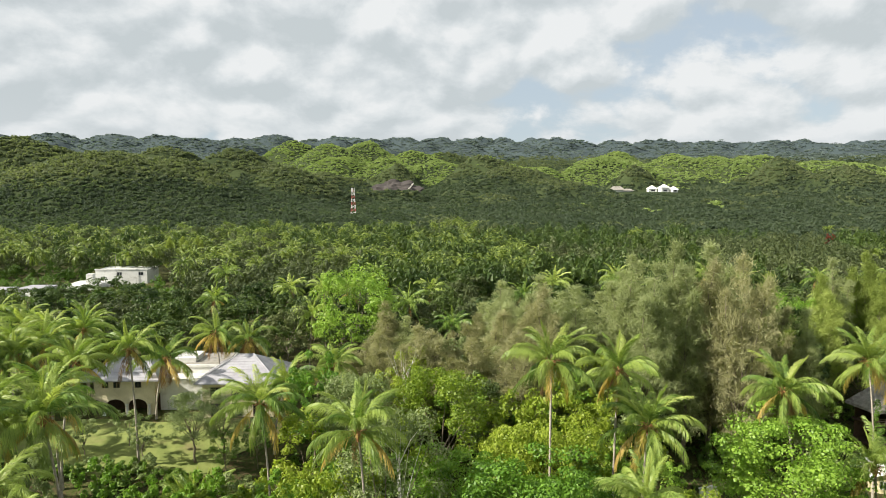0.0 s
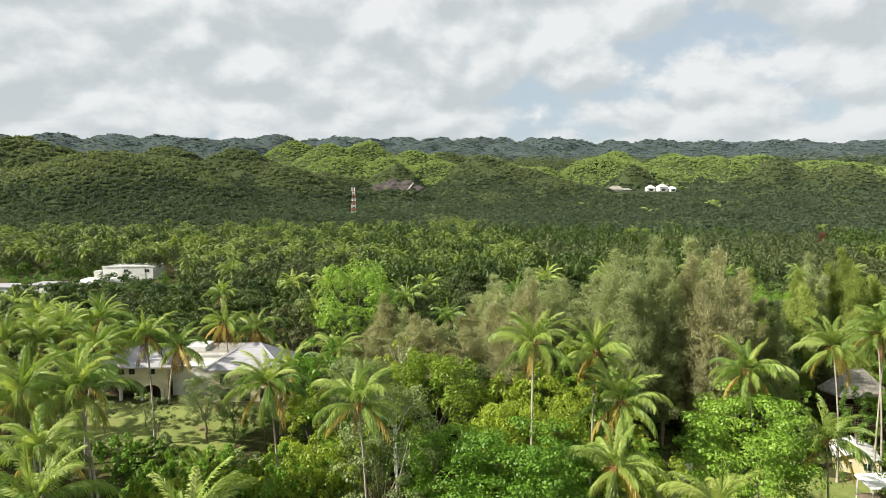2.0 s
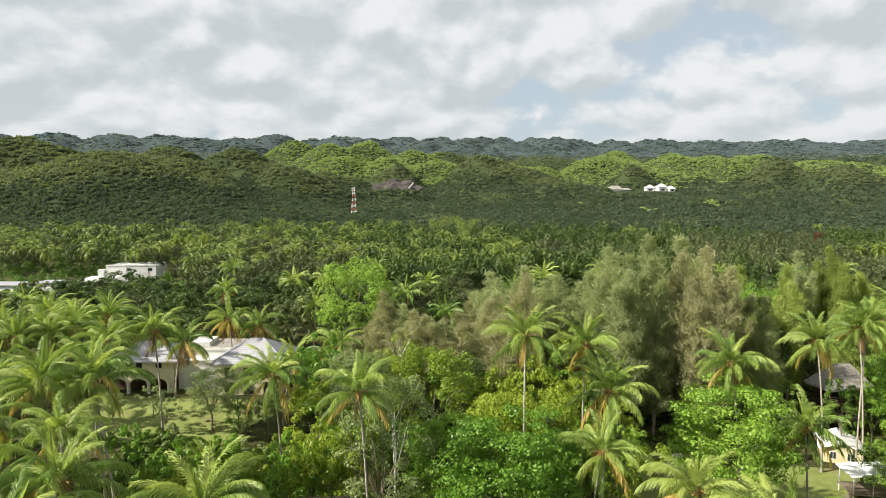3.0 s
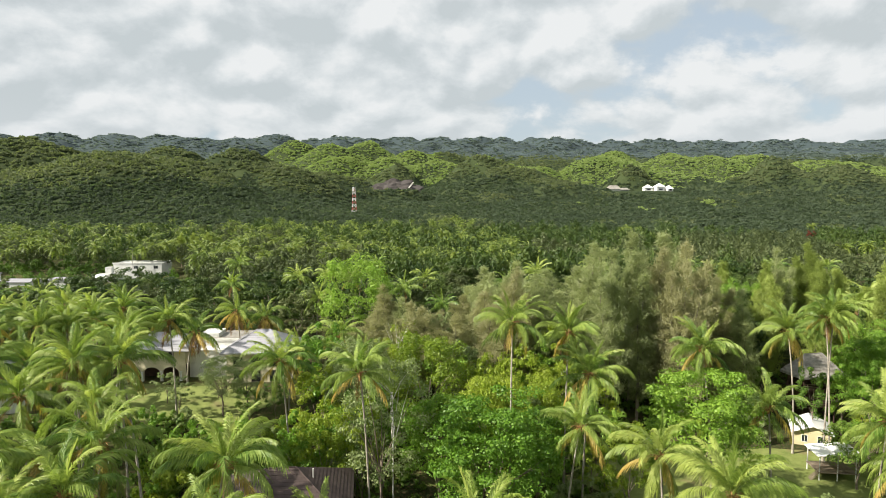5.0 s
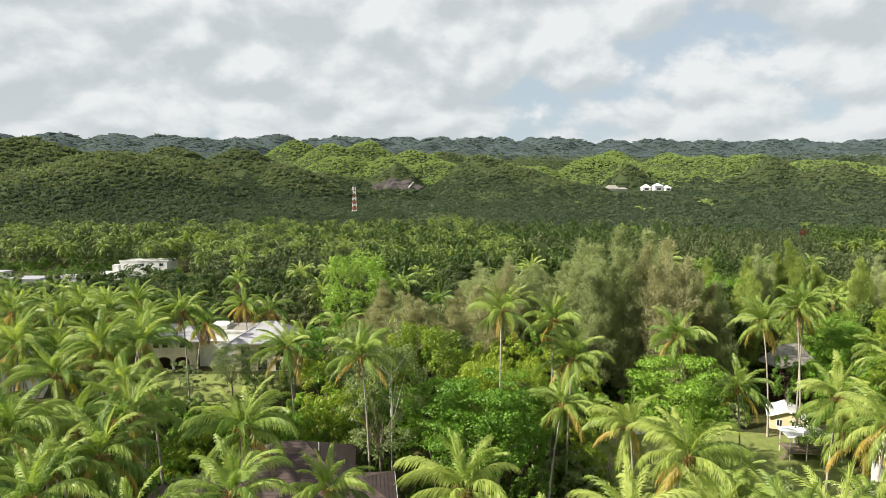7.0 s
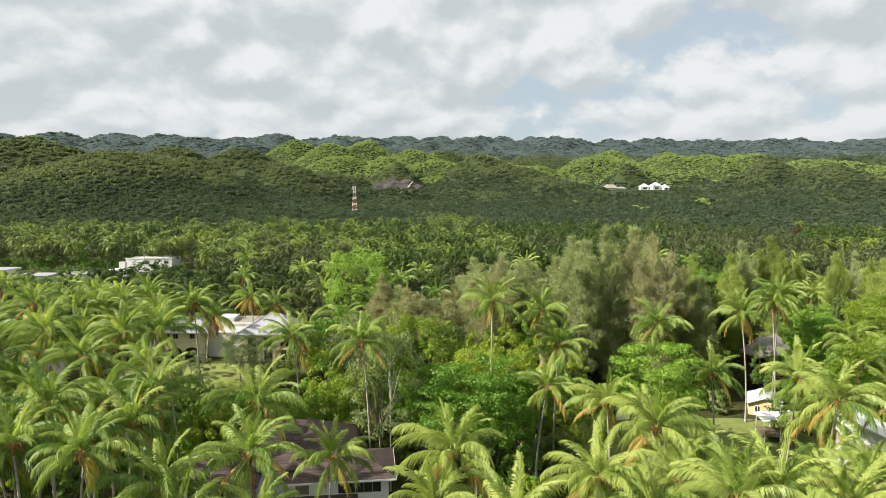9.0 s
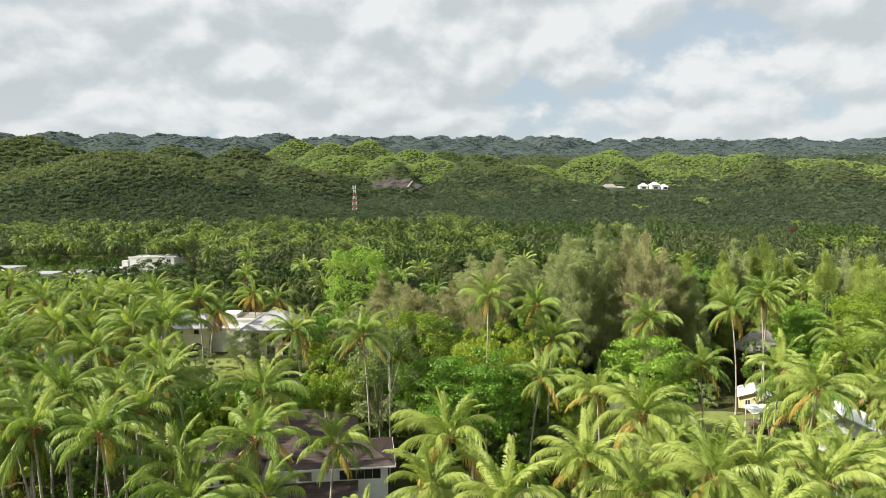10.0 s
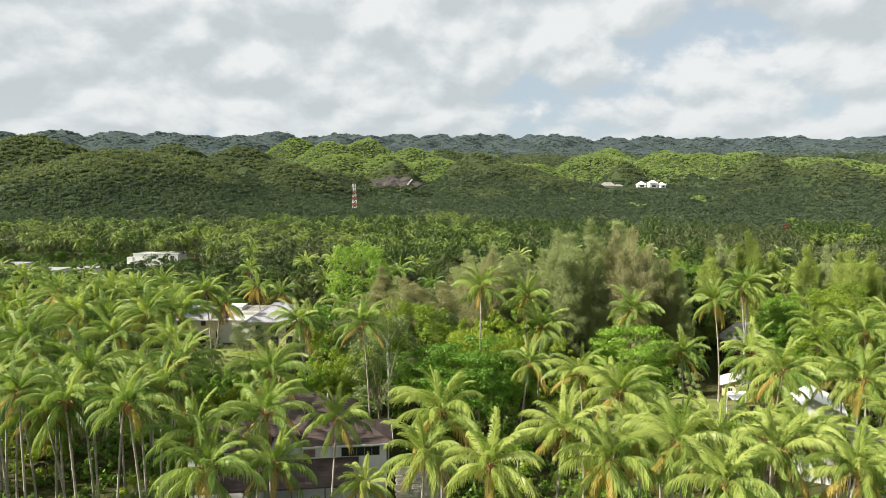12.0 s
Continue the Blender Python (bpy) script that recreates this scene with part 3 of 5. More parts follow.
def crown_clumps(rng, R, H, n, tiers=0, hollow=0.5):
    """Centres and radii of the clumps that make a crown, R wide and H high, from z = 0 upward."""
    cs, rs = [], []
    lobes = rng.random(8) * 0.5 + 0.75
    while len(cs) < n:
        a, u = rng.random() * 6.283, rng.random()
        lob = np.interp(a / 6.283 * 8 % 8, np.arange(9), np.append(lobes, lobes[0]))
        if tiers:
            k = rng.integers(tiers)
            z = (k + 0.5 + rng.normal() * 0.12) / tiers
        else:
            z = u
        prof = math.sin(math.pi * min(0.97, 0.2 + 0.70 * z)) ** 0.6
        rad = R * lob * prof * (hollow + (1 - hollow) * math.sqrt(rng.random()))
        cs.append((math.cos(a) * rad, math.sin(a) * rad, z * H + rng.normal() * 0.06 * H))
        rs.append(R * (0.13 + 0.13 * rng.random()))
    return cs, rs


def limbs_mesh(rng, trunk_h, R, H, n, r0=0.22, sides=5):
    V, F = [], []
    wob = [(rng.normal() * 0.15, rng.normal() * 0.15, trunk_h * k / 4) for k in range(1, 5)]
    tube(V, F, [(0, 0, -0.3)] + wob, [r0 * 1.5, r0, r0 * 0.92, r0 * 0.85, r0 * 0.7], 7)
    top = Vector(wob[-1])
    for k in range(n):
        a = 6.283 * k / n + rng.random()
        z0 = trunk_h * (0.6 + 0.4 * rng.random())
        s = Vector((top.x * z0 / trunk_h, top.y * z0 / trunk_h, z0))
        e = Vector((math.cos(a) * R * (0.45 + 0.4 * rng.random()), math.sin(a) * R * (0.45 + 0.4 * rng.random()), trunk_h + H * (0.15 + 0.65 * rng.random())))
        m = s.lerp(e, 0.5) + Vector((0, 0, 0.12 * R))
        tube(V, F, [s, m, e], [r0 * 0.5, r0 * 0.3, r0 * 0.08], sides)
    me = bpy.data.meshes.new("trunk")
    me.from_pydata(V, [], F)
    me.materials.append(MAT_BARK)
    return me


def tree_master(name, seed, R, H, trunk_h, clumps, per, leaf, mat, label, category="tree", tiers=0, flat=0.65, hollow=0.5, group="", limbs=7, r0=0.22, shape="leaf"):
    """One leafy tree at the origin, with a trunk that carries its limbs and a crown of blades."""
    rng = np.random.default_rng(seed)
    cs, rs = crown_clumps(rng, R, H, clumps, tiers, hollow)
    V, F = leaf_cloud(rng, cs, rs, per, leaf, flat, shape=shape)
    V[:, 2] += trunk_h
    ob = thing(name, pose(0, 0, 0), label, category, group)
    c = new("crown", np_mesh("crown", V, F, mat))
    c.parent = ob
    t = new("trunk", limbs_mesh(rng, trunk_h, R, H, limbs, r0))
    t.parent = ob
    return ob


def needle_master(name, seed, R, H, trunk_h, sprays, per, mat, label, group="", stems=3, width=0.056):
    """A casuarina: a few upright stems, thin rising boughs and plumes of feathery twigs."""
    rng = np.random.default_rng(seed)
    V, F = [], []
    lines = []
    for k in range(stems):
        a, lean = rng.random() * 6.283, R * (0.15 + 0.4 * rng.random()) * (k > 0)
        top = (trunk_h + H) * (1.0 if k == 0 else 0.72 + 0.24 * rng.random())
        pts = [Vector((math.cos(a) * lean * (i / 6) ** 1.2 + rng.normal() * 0.12 * i, math.sin(a) * lean * (i / 6) ** 1.2 + rng.normal() * 0.12 * i, -0.3 + top * i / 6)) for i in range(7)]
        tube(V, F, pts, [0.26, 0.21, 0.18, 0.14, 0.10, 0.06, 0.02], 5)
        lines.append(pts)
    heads = []
    for k in range(sprays):
        pts = lines[rng.integers(stems)]
        z = 0.18 + 0.82 * rng.random() ** 0.85
        i = min(5.99, z * 6)
        s = pts[int(i)].lerp(pts[int(i) + 1], i - int(i))
        a = rng.random() * 6.283
        reach = R * 0.62 * (math.sin(math.pi * min(0.98, 0.18 + 0.80 * z)) ** 0.9) * (0.35 + 0.75 * rng.random())
        e = s + Vector((math.cos(a) * reach, math.sin(a) * reach, reach * (0.25 + 0.45 * rng.random())))
        if k % 3 == 0:
            tube(V, F, [s - Vector((0, 0, 0.3)), s.lerp(e, 0.55) + Vector((0, 0, 0.05 * reach)), e], [0.045, 0.03, 0.01], 3)
        for f in (1.0, 0.72):
            heads.append(s.lerp(e, f))
    tm = bpy.data.meshes.new("trunk")
    tm.from_pydata(V, [], F)
    tm.materials.append(MAT_BARK)
    h = np.array([tuple(e) for e in heads])
    idx = np.repeat(np.arange(len(h)), per)
    n = len(idx)
    P = h[idx] + rng.normal(size=(n, 3)) * np.array([0.42, 0.42, 0.38])
    lean = rng.normal(size=(len(h), 3)) * 0.45 + np.array([0, 0, 0.45])
    d = lean[idx] + rng.normal(size=(n, 3)) * 0.45
    d /= np.linalg.norm(d, axis=1, keepdims=True)
    L = (0.4 + 0.75 * rng.random(n))[:, None]
    side = np.cross(d, rng.normal(size=(n, 3)))
    side /= np.linalg.norm(side, axis=1, keepdims=True) + 1e-9
    w = width * (0.7 + 0.6 * rng.random(n)[:, None])
    T = np.stack([P - side * w, P + side * w, P + d * L + np.array([0.12, 0, 0])], 1)
    ob = thing(name, pose(0, 0, 0), label, "tree", group)
    c = new("crown", np_mesh("crown", T.reshape(-1, 3), np.arange(n * 3).reshape(-1, 3), mat))
    c.parent = ob
    t = new("trunk", tm)
    t.parent = ob
    return ob


def top_to(master_top, x, y, z):
    """The height scale that brings a tree's top to z."""
    return max(0.3, (z - gz(x, y)) / master_top)


def place(master, x, y, rz=0.0, s=1.0, sz=None):
    k = master.scale        # the copy takes over the master's own scale
    m = Matrix.Translation((x, y, gz(x, y))) @ Matrix.Rotation(rz, 4, "Z") @ Matrix.Diagonal((s / k.x, s / k.y, (sz or s) / k.z, 1))
    return copy_thing(master, m)


def use_first(master, x, y, rz=0.0, s=1.0, sz=None):
    """Sets the master itself down as the first of its kind."""
    master.matrix_basis = Matrix.Translation((x, y, gz(x, y))) @ Matrix.Rotation(rz, 4, "Z") @ Matrix.Diagonal((s, s, sz or s, 1))
    return master


# ---- houses ----
def hip(name, parent, mat, x0, x1, y0, y1, z0, rx0, rx1, ry, z1, thick=0.18, fascia=None, courses=0):
    """A hipped roof with a thick eave: rectangle at z0, ridge from rx0 to rx1 at ry, z1. courses: raised strips laid on the slopes."""
    bm = bmesh.new()
    low = [(x0, y0), (x1, y0), (x1, y1), (x0, y1)]
    a = [bm.verts.new((x, y, z0)) for x, y in low]
    u = [bm.verts.new((x, y, z0 - thick)) for x, y in low]
    r = [bm.verts.new((rx0, ry, z1)), bm.verts.new((rx1, ry, z1))]
    bm.faces.new((a[0], a[1], r[1], r[0]))
    bm.faces.new((a[1], a[2], r[1]))
    bm.faces.new((a[2], a[3], r[0], r[1]))
    bm.faces.new((a[3], a[0], r[0]))
    for i in range(4):
        bm.faces.new((u[i], u[(i + 1) % 4], a[(i + 1) % 4], a[i]))
    bm.faces.new(u[::-1])
    roof = part(name, bm, mat, parent)
    for p, q in ((a0, b0) for a0, b0 in (((x0, y0, z0), (rx0, ry, z1)), ((x1, y0, z0), (rx1, ry, z1)), ((rx0, ry, z1), (rx1, ry, z1)))):
        V, F = [], []
        tube(V, F, [p, q], [0.09, 0.09], 6)
        link_mesh("ridge_cap", V, F, fascia or mat, roof)
    if courses:
        slopes = (((x0, y0), (x1, y0), (rx0, ry), (rx1, ry)), ((x1, y0), (x1, y1), (rx1, ry), (rx1, ry)), ((x0, y1), (x0, y0), (rx0, ry), (rx0, ry)))
        for (p, q, s, t) in slopes:
            for k in range(courses):
                f, g = k / courses, (k + 1.08) / courses
                P = []
                for h, lift in ((f, 0.045), (g, 0.012)):
                    h = min(h, 0.995)
                    for e0, e1 in ((p, s), (q, t)):
                        P.append(Vector((e0[0] + (e1[0] - e0[0]) * h, e0[1] + (e1[1] - e0[1]) * h, z0 + (z1 - z0) * h + lift)))
                if (P[1] - P[0]).length < 0.15:
                    continue
                dn = Vector((0, 0, 0.05))
                V = [P[0], P[1], P[3], P[2], P[0] - dn, P[1] - dn]
                link_mesh("shingle_course", V, [(0, 1, 2, 3), (4, 5, 1, 0)], mat, roof)
    return roof


def window(parent, x0, x1, z0, z1, y, frame_mat, bars=2, face=-1, glass=None):
    """A window in a wall that looks along y: frame, bars and a pane set back."""
    d = face
    w = new("window", None)
    w.parent = parent
    w.empty_display_size = 0.2
    ys = sorted((y, y + d * 0.05))
    for nm, b in (("frame", (x0 - 0.07, z1, x1 + 0.07, z1 + 0.07)), ("frame", (x0 - 0.07, z0 - 0.07, x1 + 0.07, z0)), ("frame", (x0 - 0.07, z0, x0, z1)), ("frame", (x1, z0, x1 + 0.07, z1))):
        box(nm, w, frame_mat, b[0], ys[0], b[1], b[2], ys[1], b[3])
    for k in range(1, bars):
        xm = x0 + (x1 - x0) * k / bars
        box("bar", w, frame_mat, xm - 0.03, ys[0], z0, xm + 0.03, ys[1], z1)
    g = sorted((y + d * 0.004, y + d * 0.02))
    box("pane", w, glass or MAT_GLASS, x0, g[0], z0, x1, g[1], z1)
    return w


def arch_wall(parent, mat, x0, x1, z0, z1, y0, y1, spans, spring, crown, name="arcade"):
    """A wall pierced by round-headed openings; spans are pairs of x."""
    bm = bmesh.new()
    top = []
    n = 10
    line = [(x0, z0)]
    for a, b in spans:
        line.append((a, z0))
        for k in range(n + 1):
            w = math.pi * (1 - k / n)
            line.append(((a + b) / 2 + math.cos(w) * (b - a) / 2, spring + math.sin(w) * (crown - spring)))
        line.append((b, z0))
    line.append((x1, z0))
    lows = line
    for y in (y0, y1):
        lo = [bm.verts.new((x, y, z)) for x, z in lows]
        hi = [bm.verts.new((x, y, z1)) for x, z in lows]
        for i in range(len(lows) - 1):
            if abs(lows[i][0] - lows[i + 1][0]) > 1e-5:
                f = (lo[i], lo[i + 1], hi[i + 1], hi[i])
                bm.faces.new(f if y == y0 else f[::-1])
        top.append((lo, hi))
    for i in range(len(lows) - 1):
        bm.faces.new((top[0][0][i + 1], top[0][0][i], top[1][0][i], top[1][0][i + 1]))
    return part(name, bm, mat, parent)


def arcade_house():
    """The cream house on the lawn: arcaded wing, flat white middle, hipped garden wing."""
    X, Y = -53.2, 103.5
    ob = thing("house", pose(X, Y, gz(X, Y) - 0.35, 0, 0, 3) @ Matrix.Scale(1.04, 4), "cream two-storey house with red-floored arcades and grey ribbed roofs", "house")
    box("plinth", ob, MAT_TERRACOTTA, -8.4, -1.2, -2.5, 4.6, 9, 0.12, label="dark red tiled terrace")
    arch_wall(ob, MAT_CREAM, -7.2, 4.2, 0.12, 3.3, 0, 0.35, [(-6.9, -4.1), (-3.6, -0.6), (-0.1, 2.9)], 1.9, 2.95)
    box("back_wall", ob, MAT_DARK, -7.2, 3.2, 0.12, 4.2, 3.5, 3.3, label="dark wall inside the arcade")
    box("wall", ob, MAT_CREAM, -5.2, 0.002, 3.3, 4.2, 9.0, 6.2, label="cream rendered upper storey")
    box("balcony_floor", ob, MAT_CREAM, -7.3, -0.4, 3.3, -5.2, 4, 3.5)
    box("loggia_wall", ob, MAT_CREAM, -7.2, 3.6, 3.5, -5.2, 9, 6.2)
    rail = box("railing", ob, MAT_WOOD, -7.25, -0.35, 4.35, -5.2, -0.27, 4.45)
    for k in range(8):
        box("baluster", rail, MAT_WOOD, -7.2 + k * 0.27, -0.33, 3.5, -7.15 + k * 0.27, -0.29, 4.35)
    for x in (-3.6, -1.8, 1.6):
        window(ob, x - 0.45, x + 0.45, 4.9, 5.9, 0.0, MAT_WOOD, 2)
    for k, x in enumerate((-4.0, -0.35, 3.2)):
        V, F = [], []
        tube(V, F, [(x + 0.15, -0.12, 0.12), (x + 0.15, -0.12, 0.35), (x + 0.15, -0.12, 0.4), (x + 0.15, -0.12, 2.0), (x + 0.15, -0.12, 2.05), (x + 0.15, -0.12, 2.25)], [0.30, 0.30, 0.22, 0.19, 0.3, 0.3], 10)
        link_mesh("column", V, F, MAT_WHITE, ob)
    hip("roof", ob, MAT_ROOF_GREY, -8.2, 5.2, -0.9, 9.9, 6.25, -3.5, 1.5, 4.6, 8.7, courses=9)
    box("flat_block", ob, MAT_WHITE, 6.4, 5.5, -2.5, 13.6, 15, 6.7, label="flat white rendered middle block")
    box("parapet", ob, MAT_WHITE, 6.2, 5.3, 6.7, 13.8, 5.55, 7.1)
    box("roof_deck", ob, MAT_THATCH, 6.6, 5.6, 6.7, 13.4, 14.8, 6.78, label="grey flat roof deck")
    box("stair_block", ob, MAT_WHITE, 4.6, 8.0, -0.5, 8.2, 13, 7.6)
    box("link_block", ob, MAT_WHITE, 4.2, 2.2, -0.5, 12.2, 5.5, 5.6, label="low white link wall")
    box("garden_wing", ob, MAT_CREAM, 12.4, -1.8, -4.0, 23.6, 8.2, 6.1, label="cream rendered garden wing")
    for x in (14.5, 17.8, 21.2):
        window(ob, x - 0.8, x + 0.8, 3.4, 5.2, -1.8, MAT_WOOD, 2)
        window(ob, x - 0.8, x + 0.8, 0.5, 2.6, -1.8, MAT_WOOD, 2)
    hip("roof", ob, MAT_ROOF_GREY, 11.4, 24.8, -2.9, 9.3, 6.15, 17.0, 19.5, 3.2, 9.4, courses=11)
    return ob


arcade_house()


def shingle_house():
    """The white beach house under brown hipped roofs."""
    g = -9.2
    ob = thing("house", Matrix.Translation((-2.3, 43.5, -1.0)) @ Matrix.Rotation(radians(7), 4, "Z"), "white two-storey beach house under brown shingled hipped roofs", "house")
    box("wall", ob, MAT_WHITE, -13.4, 0.9, g - 0.6, -0.9, 9.0, 0.75, label="white rendered upper and lower walls")
    box("wall", ob, MAT_WHITE, -19.2, 3.4, g - 0.6, -6.0, 16.0, 1.5)
    box("wall", ob, MAT_WHITE, -28.0, 0.92, g - 0.6, -18.0, 7.4, 1.0)
    roof_fascia = MAT_WHITE
    hip("roof", ob, MAT_ROOF_BROWN, -14.2, 0.0, 0.0, 9.8, 0.95, -9.8, -4.3, 4.9, 2.55, courses=9)
    hip("roof", ob, MAT_ROOF_BROWN, -20.3, -5.0, 2.3, 17.2, 1.7, -14.8, -11.4, 9.5, 5.6, courses=16)
    hip("roof", ob, MAT_ROOF_BROWN, -29.0, -16.8, -0.9, 8.4, 1.2, -23.4, -21.2, 3.8, 3.7, courses=10)
    box("fascia", ob, roof_fascia, -14.2, -0.06, 0.74, 0.06, -0.004, 0.96)
    box("fascia", ob, roof_fascia, 0.004, -0.06, 0.74, 0.07, 9.8, 0.97)
    # the veranda's lean-to roof
    bm = bmesh.new()
    pts = [(-26.4, -4.6, -2.75), (-4.8, -4.6, -2.75), (-4.8, 0.88, -1.15), (-26.4, 0.88, -1.15)]
    a = [bm.verts.new(p) for p in pts]
    b = [bm.verts.new((p[0], p[1], p[2] - 0.16)) for p in pts]
    bm.faces.new(a), bm.faces.new(b[::-1])
    for i in range(4):
        bm.faces.new((b[i], b[(i + 1) % 4], a[(i + 1) % 4], a[i]))
    lean = part("veranda_roof", bm, MAT_ROOF_BROWN, ob, "lean-to roof of brown shingles")
    for k in range(9):
        f, h = k / 9, (k + 1.05) / 9
        P = [Vector((x, -4.6 + 5.48 * q, -2.75 + 1.6 * q + l)) for q, l in ((f, 0.045), (min(h, 1), 0.012)) for x in (-26.4, -4.8)]
        V = [P[0], P[1], P[3], P[2], P[0] - Vector((0, 0, 0.05)), P[1] - Vector((0, 0, 0.05))]
        link_mesh("shingle_course", V, [(0, 1, 2, 3), (4, 5, 1, 0)], MAT_ROOF_BROWN, lean)
    for x in (-26.0, -22.0, -18.2, -13.6, -9.2, -5.2):
        box("post", ob, MAT_WOOD, x - 0.1, -4.4, g - 0.6, x + 0.1, -4.2, -2.85)
    window(ob, -7.2, -1.9, -1.0, 0.25, 0.9, MAT_STONE, 5)
    window(ob, -12.4, -10.9, -0.85, 0.15, 0.9, MAT_WOOD, 2, glass=MAT_WOOD)
    window(ob, -22.4, -18.8, -0.9, 0.6, 0.92, MAT_WHITE, 4)
    window(ob, -25.4, -23.2, -0.9, 0.6, 0.92, MAT_WHITE, 2)
    box("sill", ob, MAT_WHITE, -22.6, 0.7, -0.85, -18.6, 0.91, -0.72)
    box("downpipe", ob, MAT_WHITE, -9.55, 0.78, -1.0, -9.45, 0.88, 0.7)
    box("vent_pipe", ob, MAT_WHITE, -9.6, 9.0, 4.2, -9.45, 9.15, 5.5)
    return ob


shingle_house()


def garden_wall():
    ob = thing("stone_wall", pose(-1.5, 38.5, gz(-1.5, 38.5), 0, 0, 7), "rough terrace wall of grey field stones by the beach house", "wall")
    box("core", ob, MAT_STONE, 0, 0.08, -0.3, 7, 0.6, 8.5)
    rr = random.Random(3)
    for row in range(13):
        x, z = -0.1 * (row % 2), 4.4 + row * 0.32
        while x < 6.9:
            w = rr.uniform(0.35, 0.75)
            box("stone", ob, MAT_STONE, x, rr.uniform(-0.02, 0.05), z, min(x + w - 0.03, 7.0), 0.3, z + rr.uniform(0.26, 0.3), 0.04)
            x += w


garden_wall()


def timber_stack():
    ob = thing("wooden_pergola", pose(-31.5, 50, gz(-31.5, 50), 0, 0, 12), "dark slatted wooden screen beside the brown roofs", "pergola")
    for x in (0, 2.6, 5.2):
        box("post", ob, MAT_WOOD, x - 0.08, -0.08, -0.4, x + 0.08, 0.08, 8.2)
    for k in range(19):
        box("slat", ob, MAT_WOOD, -0.3, -0.13, 0.8 + k * 0.4, 5.5, -0.085, 1.02 + k * 0.4)


timber_stack()


def yellow_house():
    X, Y = 69.4, 93.5
    ob = thing("cottage", pose(X, Y, gz(X, Y) - 0.5, 0, 0, -24) @ Matrix.Scale(1.06, 4), "small pale yellow cottage with a white gabled roof on the lawn", "house")
    box("wall", ob, MAT_YELLOW, -2.8, 0, -0.5, 2.8, 6.0, 3.1)
    bm = bmesh.new()
    pr = [(-3.3, 2.9), (0, 4.3), (3.3, 2.9), (3.3, 2.75), (0, 4.12), (-3.3, 2.75)]
    f = [bm.verts.new((x, -0.7, z)) for x, z in pr]
    b = [bm.verts.new((x, 6.6, z)) for x, z in pr]
    bm.faces.new(f[::-1]), bm.faces.new(b)
    for i in range(6):
        bm.faces.new((f[i], f[(i + 1) % 6], b[(i + 1) % 6], b[i]))
    part("roof", bm, MAT_ROOF_WHITE, ob, "white sheet roof")
    bm = bmesh.new()
    g = [bm.verts.new(p) for p in ((-2.8, 0.0, 3.1), (2.8, 0.0, 3.1), (0, 0.0, 4.1), (-2.8, 0.15, 3.1), (2.8, 0.15, 3.1), (0, 0.15, 4.1))]
    bm.faces.new((g[0], g[1], g[2])), bm.faces.new((g[5], g[4], g[3]))
    part("gable", bm, MAT_YELLOW, ob)
    window(ob, -1.6, -0.8, 1.2, 2.3, 0, MAT_WHITE, 2)
    window(ob, 0.8, 1.7, 1.2, 2.3, 0, MAT_WHITE, 2)
    box("step", ob, MAT_WHITE, -1.2, -1.6, -0.5, 1.4, -0.02, 0.16)


yellow_house()


def pavilion():
    X, Y = 65.4, 81.4
    ob = thing("pavilion", pose(X, Y, gz(X, Y) - 0.7, 0, 0, -6) @ Matrix.Diagonal((0.95, 0.95, 1, 1)), "open garden pavilion with a flat white canopy on white posts", "pavilion")
    bm = bmesh.new()
    box_bm(bm, -3.4, -2.6, 5.1, 3.4, 2.6, 5.28, 0.03)
    for v in bm.verts:
        v.co.z += 0.1 * v.co.x
    part("canopy", bm, MAT_ROOF_WHITE, ob, "white canopy sheet")
    for x in (-2.9, 0, 2.9):
        for y in (-2.2, 2.2):
            box("post", ob, MAT_METAL_WHITE, x - 0.07, y - 0.07, -0.5, x + 0.07, y + 0.07, 5.15 + 0.1 * x)
    box("deck", ob, MAT_WOOD, -3.1, -2.4, 2.0, 3.1, 2.4, 2.15)
    for k in range(4):
        box("rail", ob, MAT_WOOD, -3.0, -2.3, 2.4 + k * 0.25, 3.0, -2.25, 2.46 + k * 0.25)
    for k in range(9):
        box("tread", ob, MAT_WOOD, -4.8 + k * 0.2, -2.2, 0.1 + k * 0.21, -4.5 + k * 0.2, -1.0, 0.15 + k * 0.21)


pavilion()


